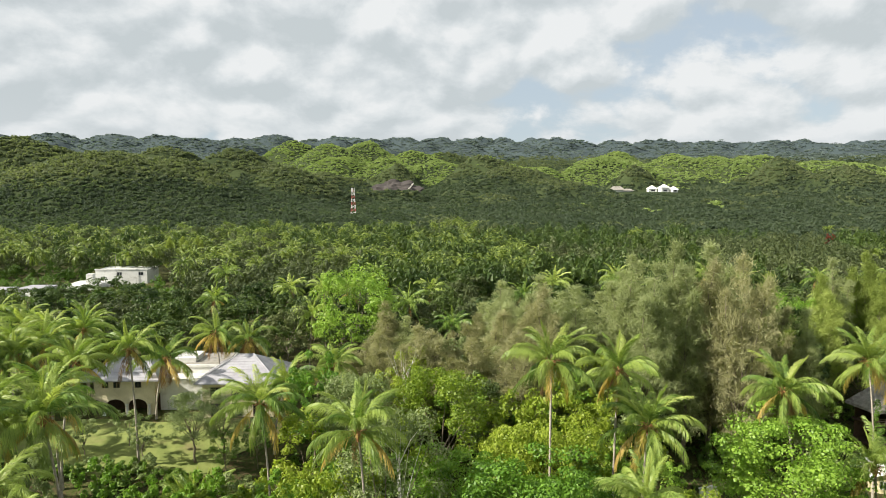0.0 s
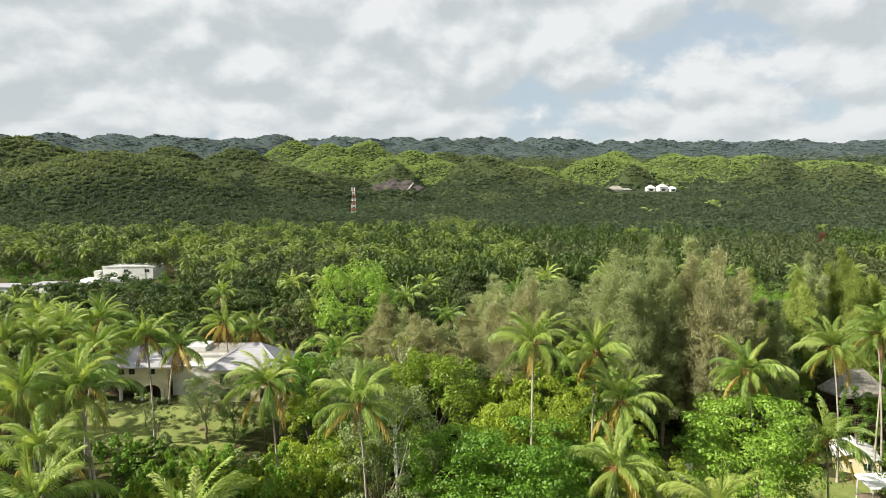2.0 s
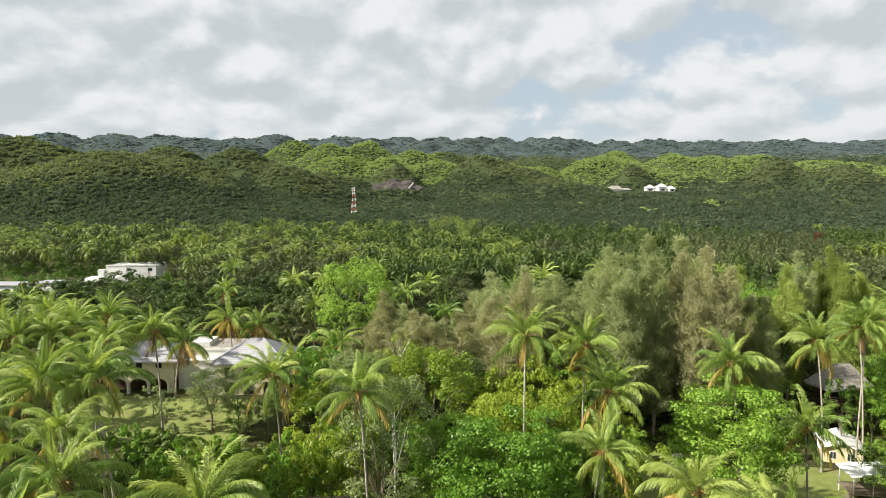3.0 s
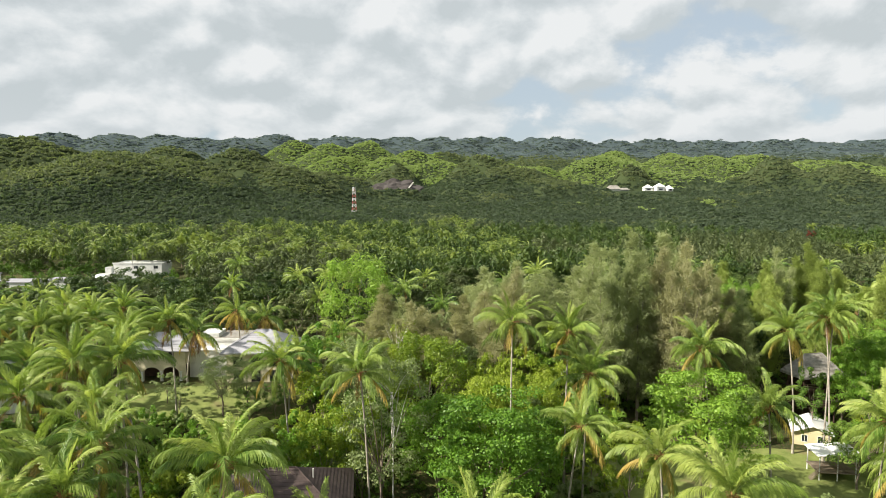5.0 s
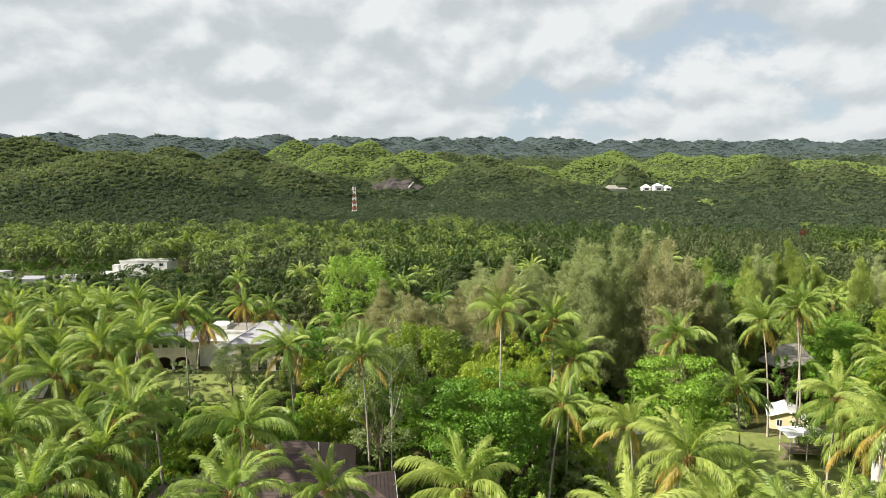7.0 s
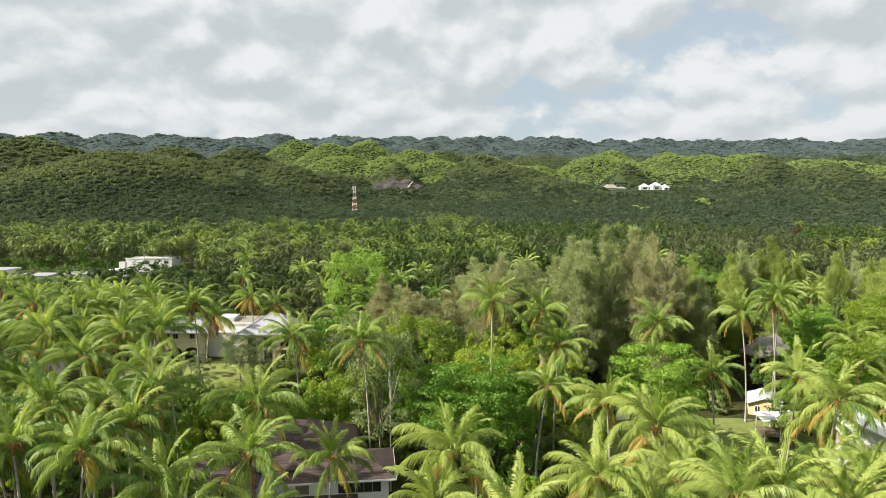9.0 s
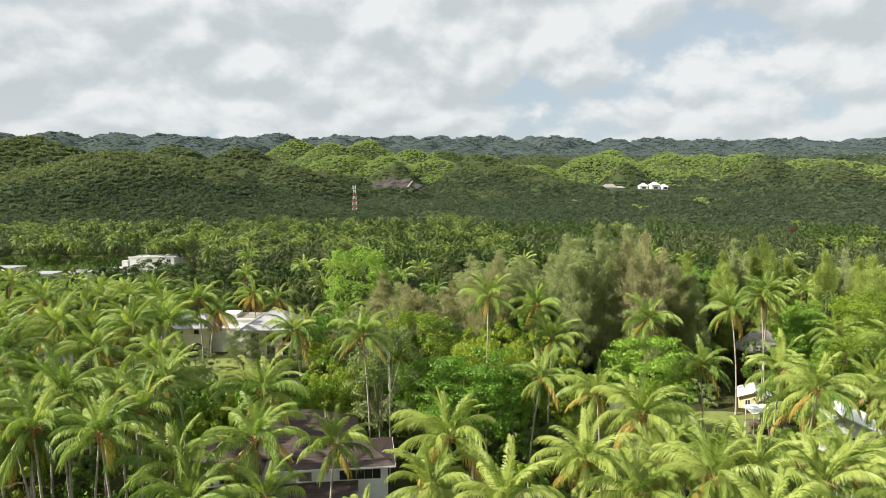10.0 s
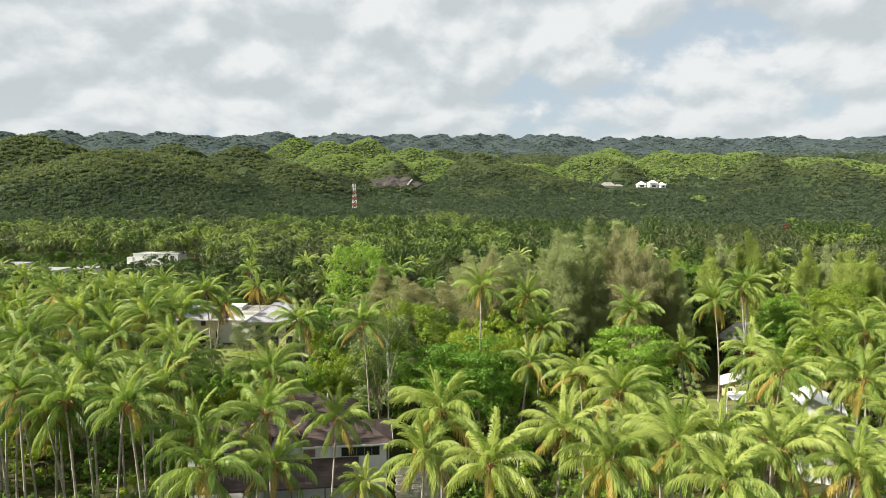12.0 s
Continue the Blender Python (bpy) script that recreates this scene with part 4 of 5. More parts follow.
def white_bungalow():
    X, Y = 62.5, 52.5
    ob = thing("bungalow", pose(X, Y, -3.9, 0, 0, -26) @ Matrix.Diagonal((0.9, 0.9, 1, 1)), "tall white rendered beach bungalow with a white gabled roof", "house")
    box("wall", ob, MAT_WHITE, -3.2, 0, -8.6, 3.4, 8, 5.8)
    bm = bmesh.new()
    pr = [(-3.9, 5.4), (-0.8, 7.4), (4.4, 5.5), (4.4, 5.3), (-0.8, 7.18), (-3.9, 5.2)]
    f = [bm.verts.new((x, -0.6, z)) for x, z in pr]
    b = [bm.verts.new((x, 8.6, z)) for x, z in pr]
    bm.faces.new(f[::-1]), bm.faces.new(b)
    for i in range(6):
        bm.faces.new((f[i], f[(i + 1) % 6], b[(i + 1) % 6], b[i]))
    part("roof", bm, MAT_ROOF_WHITE, ob)
    bm = bmesh.new()
    g = [bm.verts.new(p) for p in ((-3.2, 0.0, 5.8), (3.4, 0.0, 5.8), (-0.8, 0.0, 7.15))]
    bm.faces.new(g)
    part("gable", bm, MAT_WHITE, ob)
    window(ob, -2.2, -1.2, 2.6, 4.2, 0, MAT_METAL_WHITE, 2)
    window(ob, 0.6, 2.0, 2.6, 4.2, 0, MAT_METAL_WHITE, 2)
    box("porch_roof", ob, MAT_THATCH, 4.6, -2.5, 2.6, 10.2, 3.0, 2.85, 0.04, "flat weathered brown-grey porch roof")
    for x, y in ((5.0, -2.2), (9.8, -2.2), (9.8, 2.6)):
        box("post", ob, MAT_METAL_WHITE, x - 0.14, y - 0.14, -8.2, x + 0.14, y + 0.14, 2.6)


white_bungalow()


def timber_lodge():
    X, Y = 76.6, 104.0
    ob = thing("timber_lodge", pose(X, Y, gz(X, Y), 0, 0, 12) @ Matrix.Diagonal((0.82, 0.68, 1.36, 1)), "dark open timber lodge with a patchy grey thatched roof", "house")
    for x in (-4.5, -1.5, 1.5, 4.5):
        for y in (0, 6):
            box("post", ob, MAT_DARK, x - 0.15, y - 0.15, -0.5, x + 0.15, y + 0.15, 7.4)
    for z in (2.6, 5.2):
        box("floor_deck", ob, MAT_DARK, -5, -0.6, z, 5, 6.6, z + 0.25)
        for k in range(3):
            box("rail", ob, MAT_WOOD, -5, -0.6, z + 0.45 + k * 0.25, 5, -0.54, z + 0.52 + k * 0.25)
    box("back_wall", ob, MAT_DARK, -5, 5.6, 0, 5, 5.8, 7.4)
    hip("roof", ob, MAT_THATCH, -6, 6, -1.4, 7.6, 7.4, -2.5, 2.5, 3.1, 10.2, 0.3, courses=8)


timber_lodge()


def small_roof():
    X, Y = -72.0, 84.0
    ob = thing("shed", pose(X, Y, gz(X, Y), 0, 0, 25), "small house with a pale grey pitched roof among palms", "house")
    box("wall", ob, MAT_WHITE, -3, 0, -0.6, 3, 6, 6.0)
    hip("roof", ob, MAT_ROOF_GREY, -3.7, 3.7, -0.7, 6.7, 6.0, -1.5, 1.5, 3, 8.4, courses=6)


small_roof()


def white_villa():
    """The big flat-roofed white house beyond the palms."""
    z = gz(-128, 250) - 0.4
    ob = thing("villa", pose(-132, 252, z, 0, 0, 6), "large white flat-roofed modern house among trees", "house")
    box("upper_block", ob, MAT_WHITE, -11, 8, -1, 9.5, 22, 6.2)
    box("parapet", ob, MAT_WHITE, -11.2, 7.8, 6.2, 9.7, 8.1, 6.7)
    box("lower_block", ob, MAT_WHITE, -16, -10, -1, -4, 6, 2.2, label="low white wing")
    box("stair_tower", ob, MAT_WHITE, -9.5, -4, -1, -7.0, -1.5, 6.0)
    box("terrace_wall", ob, MAT_WHITE, -4, 0, -1, 8, 0.3, 2.6)
    for x in (-1.5, 7):
        window(ob, x - 0.9, x + 0.9, 3.9, 5.2, 8.0, MAT_METAL_WHITE, 2)
    V, F = [], []
    tube(V, F, [(-2, 6, 0), (-2, 6, 13)], [0.12, 0.07], 6)
    link_mesh("mast", V, F, MAT_THATCH, ob)
    for x0, x1, y0, zt in ((-40, -27, -34, 1.6), (-26, -17, -26, 1.2), (-58, -46, -30, 3.4)):
        o2 = thing("flat_house", pose(-128 + x0, 252 + y0, gz(-128 + x0, 252 + y0)), "low white house with a flat pale roof", "house")
        box("wall", o2, MAT_WHITE, 0, 0, -1, x1 - x0, 9, zt + 1.6)
        box("roof", o2, MAT_ROOF_GREY, -0.5, -0.5, zt + 1.6, x1 - x0 + 0.5, 9.5, zt + 1.85)


white_villa()


def hill_villas():
    for k, (x, y, w, h) in enumerate(((331, 1002, 13, 5.0), (347, 992, 13, 7.0), (362, 990, 9, 4.0))):
        ob = thing("hill_villa", pose(x, y, gz(x, y), 0, 0, 8 * k), "white villa pavilion with a white tent roof on the hill", "house", "hill villas")
        box("wall", ob, MAT_WHITE, -w / 2, 0, -6, w / 2, 11, h)
        hip("roof", ob, MAT_ROOF_WHITE, -w / 2 - 1, w / 2 + 1, -1, 12, h, -1, 1, 5.5, h + 5.0)
        window(ob, -w / 4, w / 4, 0.8, 3.6, 0, MAT_DARK, 2)
    x, y = 285, 1020
    ob = thing("hill_villa", pose(x, y, gz(x, y)), "long white villa under brown-grey roofs on the hill", "house", "hill villas")
    box("wall", ob, MAT_WHITE, -15, 0, -6, 19, 11, 4)
    hip("roof", ob, MAT_THATCH, -17, 7, -2, 13, 4, -11, 2, 5.5, 10)
    hip("roof", ob, MAT_THATCH, 3.5, 21, -3, 11, 3.2, 9, 16, 4, 6.2)


hill_villas()


def rock_face():
    """The bare cut in the hill: a broken wall of rock with a pale scar."""
    x, y = -72, 958
    ob = thing("rock_face", pose(x, y, gz(x, y)), "bare dark brown rock face cut into the hill", "rock")
    bm = bmesh.new()
    bmesh.ops.create_icosphere(bm, subdivisions=4, radius=1.0)
    for v in bm.verts:
        c = v.co.copy()
        k = 1 + 0.35 * noise.noise(c * 2.1) + 0.16 * noise.noise(c * 5.5) + 0.08 * noise.noise(c * 13)
        v.co = Vector((c.x * 36 * k, c.y * 11 * k + max(0, c.z) * 14 + 6, c.z * 15 * k))
    part("rock", bm, MAT_ROCK, ob)
    bm = bmesh.new()
    for i in range(9):
        t = i / 8
        p = Vector((12 + 16 * t, -18 + 3 * t, -9 + 20 * t))
        bm.verts.new(p + Vector((-1.3, 0, 0.3)))
        bm.verts.new(p + Vector((1.3, -0.6, 0)))
    bm.verts.ensure_lookup_table()
    for i in range(8):
        bm.faces.new([bm.verts[k] for k in (2 * i, 2 * i + 1, 2 * i + 3, 2 * i + 2)])
    bmesh.ops.solidify(bm, geom=bm.faces[:], thickness=0.6)
    part("track", bm, MAT_BLEACHED, ob, "pale gravel track up the rock")


rock_face()


def radio_mast():
    x, y = -98, 690
    z, H = gz(-98, 690), 44.0
    H = 42.0 - z
    ob = thing("radio_mast", pose(x, y, z), "red and white lattice telecom mast above the trees", "mast")
    n = 8
    for k in range(n):
        f0, f1 = k / n, (k + 1) / n
        w0, w1 = 2.6 - 1.5 * f0, 2.6 - 1.5 * f1
        V, F = [], []
        c0 = [(sx * w0, sy * w0, f0 * H) for sx, sy in ((-1, -1), (1, -1), (1, 1), (-1, 1))]
        c1 = [(sx * w1, sy * w1, f1 * H) for sx, sy in ((-1, -1), (1, -1), (1, 1), (-1, 1))]
        for i in range(4):
            tube(V, F, [c0[i], c1[i]], [0.16, 0.16], 4)
            tube(V, F, [c0[i], c1[(i + 1) % 4]], [0.12, 0.12], 3)
            tube(V, F, [c0[(i + 1) % 4], c1[i]], [0.12, 0.12], 3)
        link_mesh("lattice_section", V, F, MAT_METAL_RED if k % 2 else MAT_METAL_WHITE, ob)
    for sx in (-1.6, -0.4, 1.3):
        box("antenna", ob, MAT_METAL_WHITE, sx - 0.35, -1.6, H - 3.0, sx + 0.35, -1.2, H + 1.2)


radio_mast()


def white_post():
    x, y = 39.5, 90.0
    ob = thing("garden_wall", pose(x, y, gz(x, y), 0, 0, 20), "short white rendered wall at the back of the lawn", "wall")
    box("wall", ob, MAT_WHITE, -1.6, 0, -0.4, 1.6, 0.35, 2.4, 0.02)
    box("cap", ob, MAT_WHITE, -1.7, -0.06, 2.4, 1.7, 0.41, 2.52)


white_post()


# ---- lawns ----
def lawn(name, x0, x1, y0, y1, label, seed):
    V, F = [], []
    rr = random.Random(seed)
    cx, cy = (x0 + x1) / 2, (y0 + y1) / 2
    ph = rr.uniform(0, 6)
    ring = 40
    V.append((cx, cy, gz(cx, cy) + 0.05))
    for k in range(1, 9):
        for i in range(ring):
            a = 6.2832 * i / ring
            f = k / 8 * (1 + 0.08 * math.sin(3 * a + ph) + 0.05 * math.sin(7 * a))
            sq = 1 / max(abs(math.cos(a)), abs(math.sin(a))) ** 0.6
            x, y = cx + math.cos(a) * (x1 - x0) / 2 * f * sq, cy + math.sin(a) * (y1 - y0) / 2 * f * sq
            V.append((x, y, gz(x, y) + 0.05 + 0.03 * math.sin(x * 3) * math.sin(y * 3)))
    for i in range(ring):
        F.append((0, 1 + i, 1 + (i + 1) % ring))
    for k in range(7):
        for i in range(ring):
            a, b = 1 + k * ring + i, 1 + k * ring + (i + 1) % ring
            F.append((a, a + ring, b + ring, b))
    ob = link_mesh(name, V, F, MAT_LAWN, smooth=True)
    tagged(ob, label, "lawn", kind="structure")


lawn("lawn_1", -66, -30, 84, 101, "mown green lawn before the arcaded house", 1)
lawn("lawn_2", 26, 72, 62, 92, "mown green lawn with palm shadows", 2)


# ---- the palms that can be told apart: x, y of the crown's heart and its height ----
PALMS_MIDDLE = [(11.2, 64.5, 18.7), (19.9, 70.3, 16.2), (21.7, 64.9, 11.7), (-8.1, 57.0, 14.0), (38.8, 69.9, 13.9), (18.4, 54.6, 8.3),
                (45.5, 63.9, 7.5), (49.3, 46.7, 11.8), (62.3, 90.5, 12.0), (65.4, 85.0, 15.4), (67.2, 85.8, 16.0),
                (52.0, 46.0, 7.2), (50.3, 32.5, 5.3), (42.3, 29.5, 6.1), (32.3, 27.5, 6.4)]
PALMS_LEFT = [(-48.3, 80.5, 14.1), (-44.0, 86.0, 14.6), (-46.0, 102.0, 9.2), (-40.5, 110.0, 11.6), (-35.5, 112.5, 10.0), (-22.6, 75.0, 10.6),
              (-17.0, 96.0, 10.0), (-28.5, 35.8, 13.6), (-28.2, 29.7, 11.9), (-23.5, 92.0, 8.0), (-50.7, 52.5, 16.4), (-52.5, 42.5, 14.6),
              (-42.0, 45.5, 14.7), (-40.5, 52.5, 16.4), (-36.7, 55.5, 15.8), (-71.6, 82.0, 15.0)]
PALMS_SHORE = [(-14.0, 22.5, 11.8), (4.5, 24.0, 11.4), (17.5, 21.6, 10.2), (38.1, 18.3, 9.5), (21.1, 17.7, 8.8), (-8.2, 32.5, 7.3),
               (61.5, 45.5, 9.1), (2.9, 19.5, 8.6), (9.2, 15.5, 9.3), (27.0, 15.5, 11.3), (26.2, 32.5, 10.7),
               (48.7, 37.5, 12.0), (43.0, 23.5, 8.6), (32.5, 19.5, 10.2), (57.8, 35.5, 11.4), (44.2, 15.5, 8.7), (-3.2, 19.5, 5.5),
               (-19.6, 17.5, 11.0), (-17.0, 13.5, 9.7), (-36.5, 29.5, 13.8), (-39.5, 25.5, 10.9), (-16.0, 32.0, 13.5), (-11.8, 17.5, 8.4)]
BROWNED = PALMS_LEFT[2:5] + PALMS_LEFT[-1:]
SMALL = {(-8.2, 32.5, 7.3): 0.84, (-11.8, 17.5, 8.4): 0.75, (-3.2, 19.5, 5.5): 0.6, (18.4, 54.6, 8.3): 0.9, (2.9, 19.5, 8.6): 0.9}
n_palm = 0
spots = []
for spot in PALMS_MIDDLE + PALMS_LEFT + PALMS_SHORE:
    n_palm += 1
    spots.append(spot[:2])
    brown = spot in BROWNED
    palm(*spot, seed=n_palm, size=SMALL.get(spot, (0.96 if spot in PALMS_SHORE else 0.95) + 0.1 * (n_palm % 3 == 0)), old=7 if brown else 2 + (n_palm % 3 == 0) * 2, dead=7 if brown else n_palm % 3)

# ---- trees that stand by themselves ----
almond = tree_master("almond_tree", 3, 8.5, 11.0, 11.0, 125, 165, 0.29, MAT_LEAF_BRIGHT, "broad sea almond tree with tiers of bright green leaves", tiers=5, flat=0.35, hollow=0.25)
use_first(almond, 37.5, 65.5)
place(almond, 8.6, 57, 2.0, 0.98, 0.95)
place(almond, 1.5, 64, 0.7, 0.7, 0.85)
place(almond, 76, 88, 1.0, 0.62, 0.95)
place(almond, 80, 96, 2.0, 0.7, 1.0)
lime = tree_master("lime_tree", 4, 6.2, 10.5, 9.5, 84, 150, 0.28, MAT_LEAF_LIME, "rounded yellow-green leafy tree beside tall palms", flat=0.8)
use_first(lime, -0.5, 82, 0.3, 1.05, 1.0)
place(lime, 9, 69, 1.2, 0.8, 0.98)
place(lime, 16, 75, 2.2, 0.75, 0.85)
feather = tree_master("lime_tree", 14, 7.0, 12, 13, 80, 120, 0.27, MAT_LEAF_LIME, "spreading yellow-green feathery tree", tiers=6, flat=0.5, hollow=0.3)
use_first(feather, 82, 80)
place(feather, 74, 70, 2.0, 0.8, 0.85)
place(feather, 92, 92, 1.0, 0.9, 1.0)
grey = tree_master("olive_tree", 5, 6.0, 14, 10, 110, 95, 0.24, MAT_LEAF_GREY, "airy grey-green tree with pale bare twigs", flat=0.8, hollow=0.35, limbs=14)
use_first(grey, -6, 62)
place(grey, -36, 88, 1.0, 0.7, 0.42)
place(grey, -32.5, 90, 2.0, 0.6, 0.36)
place(grey, -11, 78, 0.4, 0.8, 0.85)
green = tree_master("leafy_tree", 6, 8.0, 14, 8, 90, 130, 0.34, MAT_LEAF_BRIGHT, "tall dense bright green leafy tree", flat=0.8)
use_first(green, -18, 125)
place(green, 72, 128, 1.0, 0.7, 0.9)


def dead_tree(x, y, z, seed, R):
    """A bare bleached tree that stands out of the leaves, its fork at z."""
    q = np.random.default_rng(seed)
    ob = thing("dead_tree", pose(x, y, gz(x, y)), "bare bleached dead tree among the leaves", "tree")
    me = limbs_mesh(q, z - gz(x, y), R, R * 1.3, 8, 0.11, 4)
    me.name = "trunk"
    me.materials.clear()
    me.materials.append(MAT_BLEACHED)
    new("trunk", me).parent = ob


dead_tree(-4.5, 60.5, 10.5, 1, 4.0)
dead_tree(-6.0, 92.0, 10.5, 2, 3.2)
flame = tree_master("flame_tree", 15, 4.5, 5.0, 6, 24, 40, 0.6, MAT_FLAME, "far tree in red flower among green woods", shape="blade")
use_first(flame, 243, 396, 0, 0.7, 1.1)

woods = [tree_master("leafy_tree", 20 + k, 5.0 + k, 8.5 + k, 6, 44, 50, 0.60, MAT_PLAIN if k != 1 else MAT_PLAIN_OLIVE, "leafy tree of the dense mid-green plain" if k != 1 else "grey-green leafy tree of the dense plain", group="trees of the plain", flat=0.7, limbs=5, shape="blade") for k in range(3)]
needle_kinds = ((6.5, 25, MAT_NEEDLE, 4), (5.5, 27, MAT_NEEDLE, 3), (7.0, 23, MAT_NEEDLE_BROWN, 5), (6.0, 22, MAT_NEEDLE_LIME, 3))
needles = [needle_master("casuarina_tree", 30 + k, R, H, 6.0, 360, 27, mat, ("dry brownish" if k == 2 else "young yellow-green" if k == 3 else "tall olive") + " feathery casuarina tree with several stems", "casuarina grove", st) for k, (R, H, mat, st) in enumerate(needle_kinds)]
bushes = [tree_master("bush", 50 + k, 2.4, 2.6 + k * 0.5, 0.5, 24, 74, 0.27, mat, label, "bush", group="bushes of the garden", flat=0.8, limbs=5, r0=0.06, shape="blade")
          for k, (mat, label) in enumerate(((MAT_LEAF_GREEN, "dense dark green bush under the palms"), (MAT_LEAF_BRIGHT, "bright green leafy bush under the palms"), (MAT_LEAF_LIME, "yellow-green leafy bush under the palms"), (MAT_LEAF_GREY, "loose grey-green bush under the palms")))]

copses = [tree_master("leafy_tree", 56 + k, 3.6, 7.5, 5.5, 40, 75, 0.30, mat, label, "tree", group="small trees of the garden", flat=0.8, limbs=6, r0=0.12, shape="blade")
          for k, (mat, label) in enumerate(((MAT_LEAF_GREEN, "slender dark green leafy garden tree"), (MAT_LEAF_BRIGHT, "slender bright green leafy garden tree"), (MAT_LEAF_LIME, "slender yellow-green leafy garden tree"), (MAT_LEAF_GREY, "slender grey-green leafy garden tree")))]


def keep_clear(x, y, r=0.0):
    """Where the fill of trees stays out: houses, lawns and the open garden."""
    for x0, x1, y0, y1 in ((-66, -22, 84, 121), (-31, 1, 36, 64), (28, 74, 60, 94), (60, 78, 90, 112), (55, 74, 48, 62), (-78, -67, 80, 94)):
        if x0 - r < x < x1 + r and y0 - r < y < y1 + r:
            return True
    return False


rng = random.Random(77)


def fill(count, x0, x1, y0, y1, gap, test=None, free=False, own=None):
    out = []
    pool = spots if own is None else own
    for _ in range(count * 8):
        if len(out) >= count:
            break
        x, y = rng.uniform(x0, x1), rng.uniform(y0, y1)
        if (not free and keep_clear(x, y)) or (test and not test(x, y)):
            continue
        if any((x - a) ** 2 + (y - b) ** 2 < gap * gap for a, b in pool):
            continue
        pool.append((x, y))
        out.append((x, y))
    return out


class Setter:
    """Sets down trees of several kinds, the master of each kind first."""

    def __init__(self, masters):
        self.m, self.first = masters, [True] * len(masters)

    def put(self, k, x, y, s, sz=None):
        (use_first if self.first[k] else place)(self.m[k], x, y, rng.uniform(0, 6.28), s, sz)
        self.first[k] = False


NEEDLE_TOP = (31.0, 33.0, 29.0, 28.0)
grove = Setter(needles)
for x, y in fill(9, 29, 48, 96, 114, 5.4):
    k = rng.choice((0, 0, 1, 1, 2))
    grove.put(k, x, y, rng.uniform(0.95, 1.25), top_to(NEEDLE_TOP[k], x, y, rng.uniform(22, 28.5)))
for x, y in fill(18, 10, 44, 92, 124, 5.2):
    k = rng.choice((0, 0, 1, 1, 2))
    grove.put(k, x, y, rng.uniform(0.85, 1.15), top_to(NEEDLE_TOP[k], x, y, rng.uniform(15, 22.5)))
for x, y in fill(16, 40, 62, 100, 126, 4.6):
    k = rng.choice((0, 1, 3, 3, 2))
    grove.put(k, x, y, rng.uniform(0.72, 1.0), top_to(NEEDLE_TOP[k], x, y, rng.uniform(12, 21)))
for x, y in fill(16, -14, 10, 94, 116, 4.2):
    k = rng.choice((2, 2, 0))
    grove.put(k, x, y, rng.uniform(0.66, 0.88), top_to(NEEDLE_TOP[k], x, y, rng.uniform(10, 16.5)))
for x, y in fill(16, 70, 112, 98, 138, 5):
    k = rng.choice((0, 2, 3, 3))
    grove.put(k, x, y, rng.uniform(0.75, 1.0), top_to(NEEDLE_TOP[k], x, y, rng.uniform(14, 24)))
for x, y in ((-129, 296), (-124, 300), (-118, 303)):
    grove.put(3, x, y, 0.7, 0.6)
wood = Setter(woods)
for x, y in fill(230, -150, 150, 104, 190, 5.2, lambda x, y: abs(x) < 22 + (y + 45) * 0.70 and not (x / y < -0.40 and y > 172)):
    k = rng.choice((0, 0, 1, 2))
    wood.put(k, x, y, rng.uniform(0.65, 1.05), top_to(15.0 + k, x, y, rng.uniform(8, 14)))
for x, y in fill(34, -130, 130, 108, 190, 5, lambda x, y: abs(x) < 22 + (y + 45) * 0.70 and not (x / y < -0.38 and y > 140)):
    n_palm += 1
    far_palm(x, y, rng.uniform(10, 14.5), n_palm, rng.uniform(0.8, 1.0))
for x, y in fill(58, -88, -22, 12, 98, 4.0, lambda x, y: not (66 < y and -78 < x < -18) and not (y > 48 and -0.60 < x / y < -0.45)):
    n_palm += 1
    palm(x, y, rng.uniform(11.5, 15.5), n_palm, rng.uniform(0.75, 0.98), rng.randrange(4), rng.randrange(3))
for x, y in fill(10, -86, -62, 92, 118, 4.6, free=True):
    n_palm += 1
    palm(x, y, rng.uniform(10, 13), n_palm, rng.uniform(0.85, 1.0), rng.randrange(4), rng.randrange(3))
for x, y in fill(18, 22, 84, 10, 46, 4.6, lambda x, y: not (y > 18 and 0.38 < (x - 4) / (y + 38) < 0.70)):
    n_palm += 1
    palm(x, y, rng.uniform(6.0, 10.5), n_palm, rng.uniform(0.82, 1.02), rng.randrange(4), rng.randrange(3))
for x, y in fill(10, 66, 100, 46, 84, 5.0):
    n_palm += 1
    palm(x, y, rng.uniform(6.5, 12), n_palm, rng.uniform(0.85, 1.05), rng.randrange(4), rng.randrange(3))
for k, (x, y) in enumerate(fill(16, -34, -14, 66, 79, 2.2, free=True, own=[])):
    areca(x, y, k, rng.uniform(0.9, 1.5))
shrubs = Setter(bushes)
taken = []
for k in range(12):                       # the clipped hedge below the lawn, and dark pointed shrubs before it
    shrubs.put(0 if k % 3 else 3, -62 + 2.3 * k, 83.5 + 0.8 * math.sin(k), rng.uniform(0.5, 0.75))
for k in range(9):
    shrubs.put(0, -38 + 1.8 * k + rng.uniform(-0.5, 0.5), 72 + rng.uniform(-2.5, 2.5), 0.75, rng.uniform(1.3, 1.9))
for x, y in fill(110, -70, 80, 8, 102, 3.2, lambda x, y: not keep_clear(x, y, -1) and abs(x) < 22 + (y + 45) * 0.68, own=taken):
    s = rng.uniform(0.9, 1.6)
    shrubs.put(rng.randrange(4), x, y, s, s * rng.uniform(0.9, 1.5))
copse = Setter(copses)
copse.put(0, 71.0, 96.5, 0.8, 1.05)
copse.put(1, 77.5, 98.0, 0.8, 0.95)
